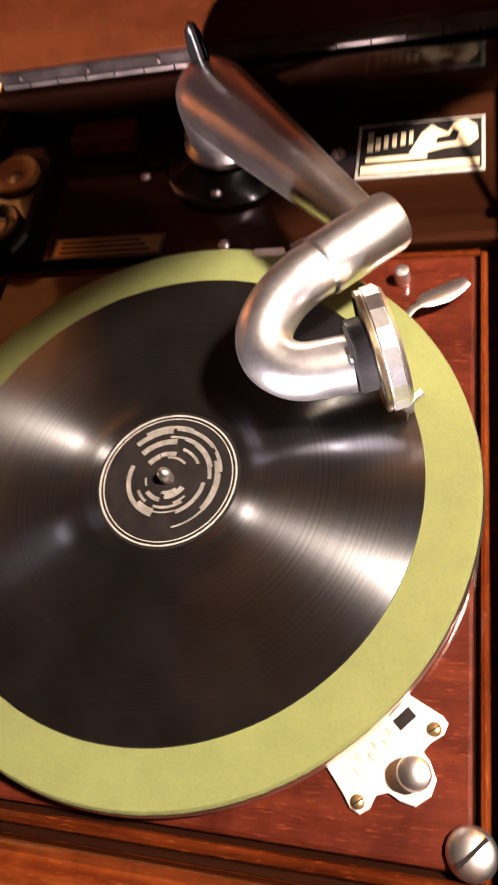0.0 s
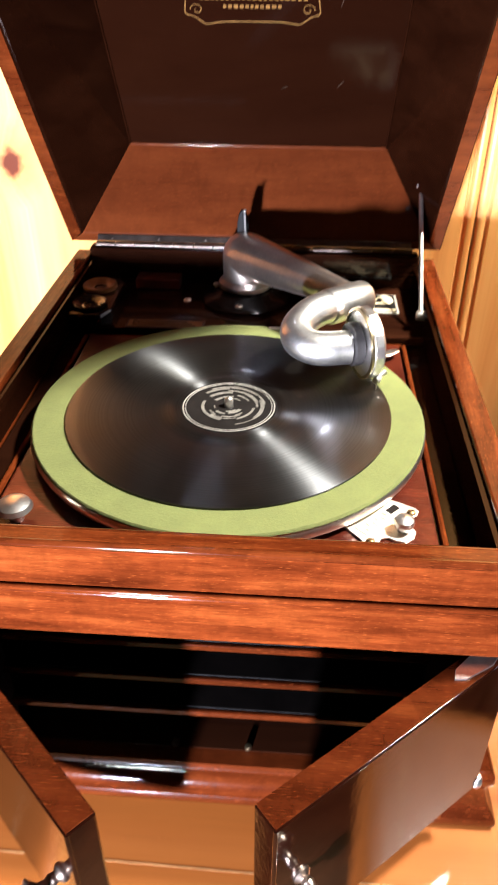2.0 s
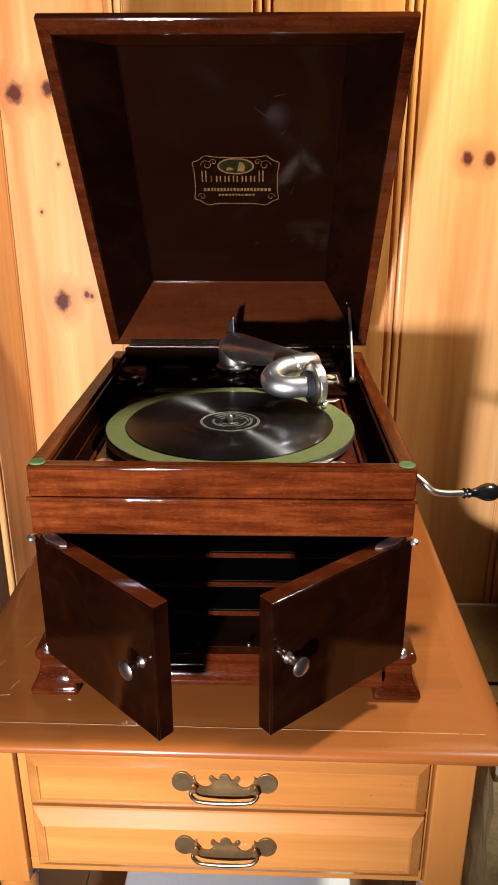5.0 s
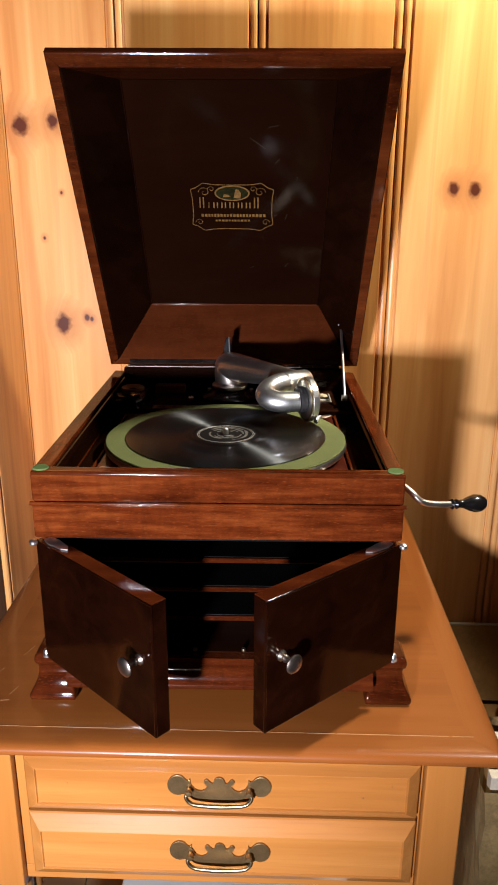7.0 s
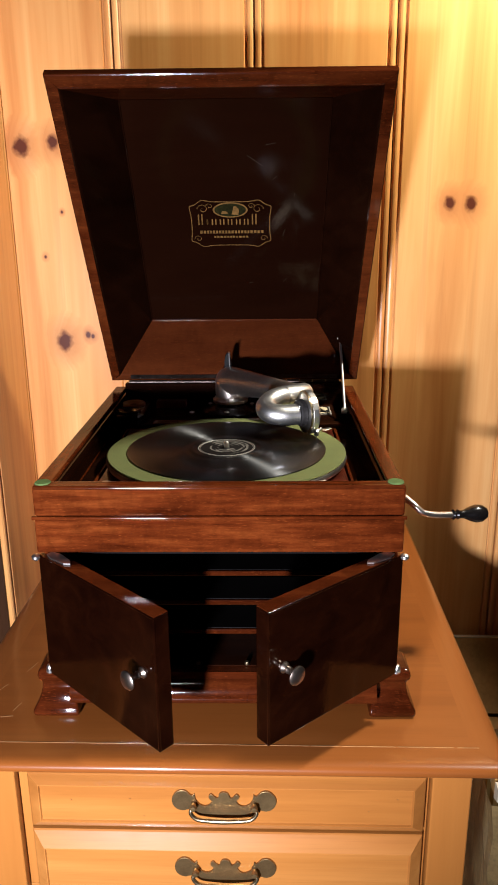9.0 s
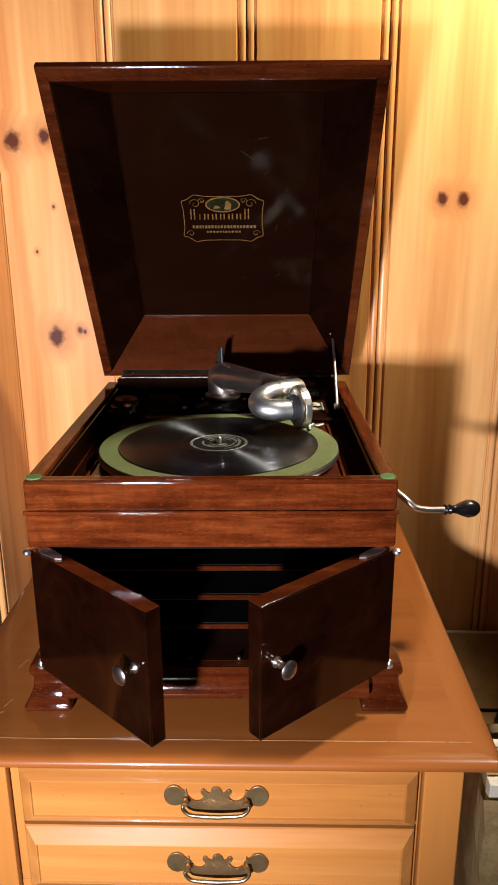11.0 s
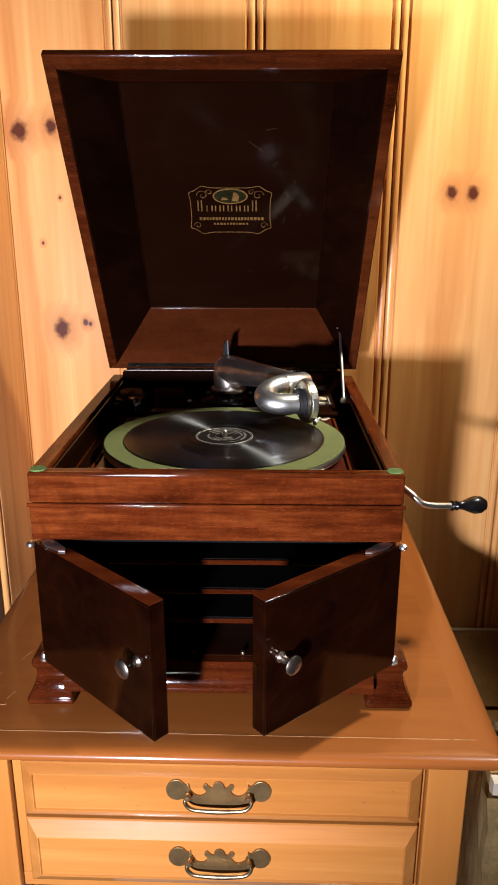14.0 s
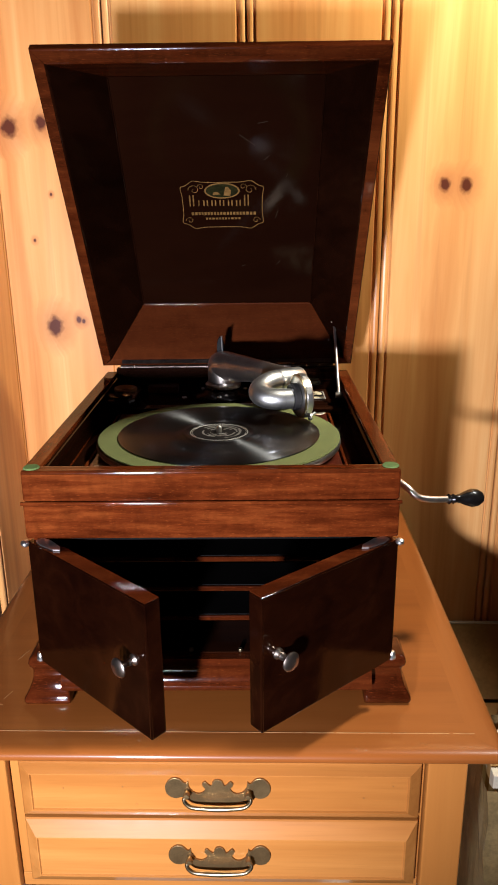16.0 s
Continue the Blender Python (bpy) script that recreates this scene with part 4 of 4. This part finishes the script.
for k, nm in enumerate(names):
    j = (k + 1) % 4
    bm = bmesh.new()
    ring = lambda i: [bm.verts.new(p[i]) for p in (LID_IN[0], LID_IN[1], LID_OUT[2], LID_OUT[1], LID_OUT[0])]
    a, b = ring(k), ring(j)
    for i in range(5):
        bm.faces.new((a[i], a[(i + 1) % 5], b[(i + 1) % 5], b[i]))
    bm.faces.new(a)
    bm.faces.new(b[::-1])
    bmesh.ops.recalc_face_normals(bm, faces=bm.faces)
    edges = [e for e in bm.edges if len(e.link_faces) == 2 and {v for v in e.verts} <= set(a[i] for i in (0, 4)) | set(b[i] for i in (0, 4)) and not ({v for v in e.verts} <= set(a) or {v for v in e.verts} <= set(b))]
    bmesh.ops.bevel(bm, geom=edges, offset=0.002, segments=2, profile=0.5, affect="EDGES")
    # back face takes the lit red tone, sides the shaded near-black one
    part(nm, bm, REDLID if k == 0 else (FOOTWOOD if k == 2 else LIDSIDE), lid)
part("lid_panel", prism([(-0.1412, -0.1922), (0.1412, -0.1922), (0.1412, 0.1922), (-0.1412, 0.1922)], 0.003, frame_of(lp(0, 0.241, 0.0955), (1, 0, 0), N)), LIDPANEL, lid, "lid lining darkened as in shade, with faint scratches")
part("joint_bead", tube([lp(-0.1400, 0.0500, 0.0945), lp(0.1400, 0.0500, 0.0945)], 0.0016, 10), REDLID, lid, "polished bead along the joint", True)
for x, u_, ln, a in ((0.038, 0.345, 0.026, 2.5), (0.066, 0.318, 0.010, 0.8), (0.081, 0.225, 0.012, 1.3), (0.030, 0.130, 0.007, 0.4),
                     (0.085, 0.135, 0.009, 0.9), (0.060, 0.370, 0.014, 0.2), (0.095, 0.290, 0.006, 1.4)):
    part("scuff", box(-ln / 2, ln / 2, -0.00035, 0.00035, 0.0, 0.0002, m=frame_of(lp(x, u_, 0.0951), Vector((math.cos(a), 0, 0)) + math.sin(a) * U, -N)), SCUFF, lid)
for s in (-1, 1):
    part("joint_bead", tube([lp(s * 0.1404, 0.0510, 0.0945), lp(s * 0.1404, 0.4320, 0.0945)], 0.0010, 8), LIDSIDE, lid, smooth=True)
    bm = bmesh.new()
    run = [(s * 0.1915, 0.0155), (s * 0.2045, 0.0015), (s * 0.2045, 0.5100), (s * 0.1915, 0.4960)]
    under, over = [bm.verts.new(lp(x, u_, 0.0005)) for x, u_ in run], [bm.verts.new(lp(x, u_, -0.0008)) for x, u_ in run]
    bm.faces.new(under)
    bm.faces.new(over[::-1])
    for k in range(4):
        bm.faces.new((under[k], over[k], over[(k + 1) % 4], under[(k + 1) % 4]))
    bmesh.ops.recalc_face_normals(bm, faces=bm.faces)
    part("lid_rim", bm, FOOTWOOD, lid, "reddish rim of the open lid")
leaf_way = (LID_IN[1][0] - LID_IN[0][0] - Vector((LID_IN[1][0].x - LID_IN[0][0].x, 0, 0))).normalized()
leaf_face = leaf_way.cross(Vector((1, 0, 0)))
leaf_face = leaf_face if leaf_face.dot(U) > 0 else -leaf_face
LF = frame_of(lp(0, 0.0146, 0.0), (1, 0, 0), leaf_face)
rise = 1 if (LF.to_3x3() @ Vector((0, 1, 0))).dot(leaf_way) > 0 else -1
hinge = part("piano_hinge", prism([(-0.172, rise * -0.0075), (0.172, rise * -0.0075), (0.172, rise * -0.0010), (-0.172, rise * -0.0010)], 0.0009, LF), HINGEDARK, phono, "long tarnished metal hinge")
for k in range(16):
    part("knuckle", tube([lp(-0.176 + 0.022 * k, 0.001, -0.004), lp(-0.1548 + 0.022 * k, 0.001, -0.004)], 0.0034, 12), HINGEDARK, hinge, smooth=True)
for k in range(7):
    screw("screw", LF @ Vector((-0.156 + 0.052 * k, rise * -0.0043, 0.0009)), 0.0019, hinge, HINGEDARK, leaf_face, 0.25)

# gilt transfer inside the lid
DM = frame_of(lp(0.0005, 0.2415, 0.0951), (1, 0, 0), -N)
DM = DM @ Matrix.Diagonal((1, 1 if (DM.to_3x3() @ Vector((0, 1, 0))).dot(U) > 0 else -1, 1, 1))
decal = part("gilt_transfer", tube([DM @ Vector((x, y, 0)) for x, y in (
    [(0.0610 * math.copysign(abs(math.cos(a)) ** 0.35, math.cos(a)) * (1 - 0.035 * math.cos(6 * a)), 0.0400 * math.copysign(abs(math.sin(a)) ** 0.42, math.sin(a)) * (1 - 0.05 * math.cos(8 * a))) for a in (2 * math.pi * k / 96 for k in range(96))])], 0.0006, 6, closed=True, flat=0.4), GOLD, lid, "worn gilt trade transfer with an oval picture")
part("oval", prism([(0.026 * math.cos(a), 0.0245 + 0.0130 * math.sin(a)) for a in (2 * math.pi * k / 36 for k in range(36))], 0.0003, DM), GOLD, decal)
part("oval_field", prism([(0.0235 * math.cos(a), 0.0245 + 0.0110 * math.sin(a)) for a in (2 * math.pi * k / 36 for k in range(36))], 0.0003, DM @ pose(0, 0, 0.0003)), GREENINK, decal)
part("oval_figure", prism([(0.002, 0.017), (0.012, 0.016), (0.013, 0.025), (0.009, 0.031), (0.005, 0.031), (0.004, 0.026)], 0.0003, DM @ pose(0, 0, 0.0006)), GOLD, decal)
part("oval_figure", prism([(-0.014, 0.018), (-0.003, 0.019), (-0.005, 0.022), (-0.012, 0.023)], 0.0003, DM @ pose(0, 0, 0.0006)), GOLD, decal)
for s in (-1, 1):
    for r0, cx, cy in ((0.0085, 0.041, 0.026), (0.006, 0.050, -0.026), (0.005, 0.031, 0.031)):
        scroll = [DM @ Vector((s * (cx + r0 * (1 - k / 26) * math.cos(k * 0.36)), cy + r0 * (1 - k / 26) * math.sin(k * 0.36), 0.0001)) for k in range(22)]
        part("scroll", tube(scroll, 0.0005, 6, flat=0.4), GOLD, decal)
for k, x in enumerate((-0.0490, -0.0360, -0.0285, -0.0165, -0.0045, 0.0080, 0.0200, 0.0320)):
    tall = 0.0085 if k in (0, 7) else 0.0
    for dx in (0.0, 0.0052 if k != 1 else 0.0):
        part("lettering_bar", prism([(x + dx, -0.001), (x + dx + 0.0019, -0.001), (x + dx + 0.0019, 0.0088 + tall), (x + dx, 0.0088 + tall)], 0.0003, DM), GOLD, decal)
for x0, x1, y in ((-0.047, 0.047, -0.0165), (-0.026, 0.024, -0.0245)):
    x = x0
    while x < x1:
        w = 0.0022 + 0.0018 * random.random()
        part("lettering_bar", prism([(x, y), (x + w, y), (x + w, y + (0.0050 if y > -0.02 else 0.0032)), (x, y + (0.0050 if y > -0.02 else 0.0032))], 0.0003, DM), GOLD, decal)
        x += w + 0.0016
# lid stay
stay_a, stay_b = Vector((0.1735, 0.366, 1.088)), Vector((0.1765, 0.494, 1.182))
part("lid_stay", tube([stay_a, stay_b], 0.0022, 12), NICKEL, phono, "thin nickel lid stay rod", True)
part("stay_pivot", lathe([(0.0, 0.005), (0.0045, 0.0045), (0.005, 0.002), (0.005, -0.004), (0.0, -0.004)], frame_of(stay_a, (0, 1, 0), (-1, 0, 0)), 16), NICKEL, phono, smooth=True)
part("stay_bracket", box(-0.0045, 0.0045, -0.004, 0.004, -0.008, 0.013, 0.0015, m=frame_of(stay_b + Vector((-0.001, -0.006, 0.004)), (1, 0, 0), (0, 0.2, 1))), NICKEL, phono, "bright nickel stay clip")

# winding crank
cr = curve([(0.1980, 0.175, 1.030), (0.2120, 0.172, 1.030), (0.2250, 0.165, 1.028), (0.2400, 0.150, 1.020), (0.2520, 0.146, 1.010), (0.2700, 0.150, 1.005), (0.2930, 0.160, 1.001)], 8)
crank = part("crank", tube(cr, 0.0042, 16), NICKEL_DULL, phono, "nickel winding crank with a black handle", True)
kw = Vector((0.97, 0.24, -0.05))
part("crank_handle", lathe([(0.0, 0.0), (0.0055, 0.0), (0.0070, 0.002), (0.0048, 0.005), (0.0066, 0.008), (0.0050, 0.012), (0.0060, 0.018), (0.0094, 0.026), (0.0118, 0.034), (0.0112, 0.042), (0.0075, 0.0485), (0.0, 0.051)], frame_of(cr[-1], (0, 0, 1), kw), 28), BLACK, crank, "black turned crank handle", True)
part("escutcheon", lathe([(0.0, 0.004), (0.010, 0.0035), (0.013, 0.001), (0.013, 0.0)], frame_of((0.1972, 0.175, 1.030), (0, 1, 0), (1, 0, 0)), 24), NICKEL_DULL, phono, smooth=True)

# ---- record on the turntable ----
rec = thing("record", (PX - PY * radians(YAW), PY + PX * radians(YAW), 1.0834), "black shellac record with a dark label, lying on the turntable", "record", YAW)
RX, RY, RZ = rec.location
part("disc", lathe([(0.0, 0.0), (0.1275, 0.0), (0.1290, 0.0007), (0.1288, 0.0016), (0.1255, 0.0019), (0.0600, 0.0019), (0.0595, 0.0016), (0.0480, 0.0016), (0.0470, 0.0019), (0.0430, 0.0019), (0.0420, 0.0015), (0.0, 0.0015)], pose(RX, RY, RZ), 128), SHELLAC, rec, "black grooved shellac disc", True)
label = part("paper_label", lathe([(0.0039, 0.0017), (0.0385, 0.0017), (0.0388, 0.0014)], pose(RX, RY, RZ), 64), INK, rec, "black paper label with silver print", True)
for r0, r1 in ((0.0344, 0.0350), (0.0362, 0.0372)):
    part("silver_ring", lathe([(r0, 0.0017), (r0 + 0.0001, 0.0019), (r1 - 0.0001, 0.0019), (r1, 0.0017)], pose(RX, RY, RZ), 64), SILVER, label, smooth=True)
LM = pose(RX, RY, RZ + 0.0018)
arcs = []
for k in range(30):
    r0 = random.uniform(0.007, 0.029)
    a0 = random.uniform(0, 6.28)
    arcs.append((r0, r0 + random.uniform(0.0008, 0.0032), a0, a0 + random.uniform(0.35, 1.1)))
for tier, (r0, r1, a0, a1) in enumerate(arcs):
    steps = [a0 + (a1 - a0) * k / 8 for k in range(9)]
    part("print_bar", prism([(r0 * math.cos(a), r0 * math.sin(a)) for a in steps] + [(r1 * math.cos(a), r1 * math.sin(a)) for a in reversed(steps)], 0.00012, LM @ pose(0, 0, 0.00001 * tier)), LABELGREY, label)

# ---- things beside and under the table ----
def crumple(bm, amount, scale):
    for v in bm.verts:
        v.co += amount * noise.noise_vector(v.co * scale) + 0.4 * amount * noise.noise_vector(v.co * scale * 2.7)


def sheet_box(x0, x1, y0, y1, z0, z1, n=10):
    bm = bmesh.new()
    box(x0, x1, y0, y1, z0, z1, bm=bm)
    bmesh.ops.subdivide_edges(bm, edges=bm.edges, cuts=n, use_grid_fill=True)
    return bm


carton = thing("cardboard_box", (0.62, 0.50, 0), "open tan cardboard box standing against the wall", "box")
for nm, b_ in (("back_panel", (0.44, 0.86, 0.630, 0.636, 0.002, 0.505)), ("side_panel", (0.44, 0.446, 0.380, 0.6295, 0.002, 0.20)), ("side_panel", (0.854, 0.86, 0.380, 0.6295, 0.002, 0.40)), ("front_panel", (0.44, 0.86, 0.374, 0.3795, 0.002, 0.18)), ("base", (0.446, 0.854, 0.380, 0.6295, 0.002, 0.008))):
    part(nm, box(*b_, 0.0012), CARD, carton)
part("flap", box(0.43, 0.86, -0.0025, 0.0025, -0.150, 0.0, 0.001, m=pose(0, 0.6380, 0.5310, -46)), CARD, carton, "tan flap folded inwards")
part("top_edge", box(0.43, 0.86, 0.6355, 0.6440, 0.5315, 0.5350, 0.001), PAPER, carton, "pale folded top edge")
for k, (x0, x1, y0, y1, mat) in enumerate(((0.478, 0.72, 0.40, 0.53, PAPER), (0.474, 0.72, 0.405, 0.53, CARD), (0.480, 0.73, 0.402, 0.53, PAPER), (0.476, 0.72, 0.40, 0.525, CARD))):
    z = 0.353 + 0.018 * k
    tagged(part("magazine", box(x0, x1, y0, y1, z, z + 0.0172, 0.002), mat), "worn magazine in a pile inside the box", "magazine", "magazines in the box")
tagged(part("folded_cloth", box(0.475, 0.72, 0.40, 0.54, 0.0085, 0.3525, 0.01), GREYBAG), "grey folded cloth filling the box under the magazines", "cloth")
bm = lathe([(0.0, 0.0), (0.06, 0.0), (0.075, 0.012), (0.068, 0.032), (0.045, 0.048), (0.0, 0.055)], pose(0.575, 0.468, 0.4250), 28)
tagged(part("black_pouch", bm, RUBBER, smooth=True), "black rounded pouch lying on the magazines", "pouch")

bag = thing("paper_bag", (0.49, 0.21, 0), "crumpled brown paper bag full of papers", "bag")
bm = sheet_box(0.374, 0.60, 0.13, 0.30, 0.003, 0.568, 9)
bmesh.ops.delete(bm, geom=[f for f in bm.faces if f.calc_center_median().z > 0.567], context="FACES")
crumple(bm, 0.007, 14)
for v in bm.verts:
    v.co.z = max(v.co.z, 0.001)
part("bag_body", bm, KRAFT, bag, "creased brown paper")
for k in range(5):
    zt = 0.545 - 0.006 * k
    part("paper_sheaf", box(0.381 + 0.004 * k, 0.586, 0.142 + 0.028 * k, 0.160 + 0.028 * k, 0.300, zt + 0.041, 0.001, m=Matrix.Translation((0, 0, 0))), PAPER if k % 2 == 0 else CARD, bag)
bm = sheet_box(0.392, 0.58, 0.00, 0.115, 0.003, 0.430, 9)
crumple(bm, 0.016, 11)
for v in bm.verts:
    v.co.z = max(v.co.z, 0.001)
tagged(part("plastic_bag", bm, GREYBAG), "crumpled grey plastic bag on the floor", "bag")

# Added form: the gap by the table post is only known to be dark.
bm = sheet_box(0.352, 0.432, 0.345, 0.60, 0.004, 0.41, 8)
crumple(bm, 0.010, 12)
for v in bm.verts:
    v.co.z = max(v.co.z, 0.001)
tagged(part("black_bag", bm, HORNBLACK), "made-up black form filling the dark gap beside the cardboard box", "bag")

bm = box(-0.200, 0.198, 0.055, 0.40, 0.002, 0.20, 0.0)
bmesh.ops.bevel(bm, geom=[e for e in bm.edges if abs(e.verts[0].co.z - e.verts[1].co.z) > 0.1], offset=0.022, segments=5, profile=0.5, affect="EDGES")
bmesh.ops.bevel(bm, geom=[e for e in bm.edges if e.verts[0].co.z > 0.19 and e.verts[1].co.z > 0.19 and e.calc_face_angle(0) > 1], offset=0.006, segments=3, profile=0.5, affect="EDGES")
bin_ = thing("storage_box", (0, 0.23, 0), "white plastic storage box with rounded corners under the table", "box")
part("lid", bm, WHITE, bin_)
crate = thing("white_crate", (-0.50, 0.15, 0), "white painted slatted crate beside the table", "crate")
part("side", box(-0.545, -0.425, 0.02, 0.030, 0.001, 0.13, 0.002), WHITEPAINT, crate)
for k in range(3):
    part("slat", box(-0.445 - 0.05 * k, -0.415 - 0.05 * k, 0.031, 0.30, 0.118, 0.130, 0.002), WHITEPAINT, crate)
part("bottom", box(-0.545, -0.415, 0.031, 0.30, 0.001, 0.012), WHITEPAINT, crate)

chain = thing("hanging_chain", (-0.432, 0.392, 0.76), "thin gilt link chain hanging by the dark door", "chain")
n_links = 62
for k in range(n_links):
    z = 0.760 + k * 0.0112
    pts = []
    for a in (2 * math.pi * i / 10 for i in range(10)):
        c, s_ = 0.0042 * math.cos(a), 0.0072 * math.sin(a)
        pts.append((-0.432 + (c if k % 2 else 0), 0.392 + (0 if k % 2 else c), z + s_))
    part("link", tube(pts, 0.0012, 5, closed=True), CHAINGOLD, chain)
part("hook", tube(curve([(-0.432, 0.392, 1.452), (-0.432, 0.400, 1.462), (-0.432, 0.440, 1.462), (-0.432, 0.4480, 1.462)], 4), 0.002, 8), CHAINGOLD, chain)
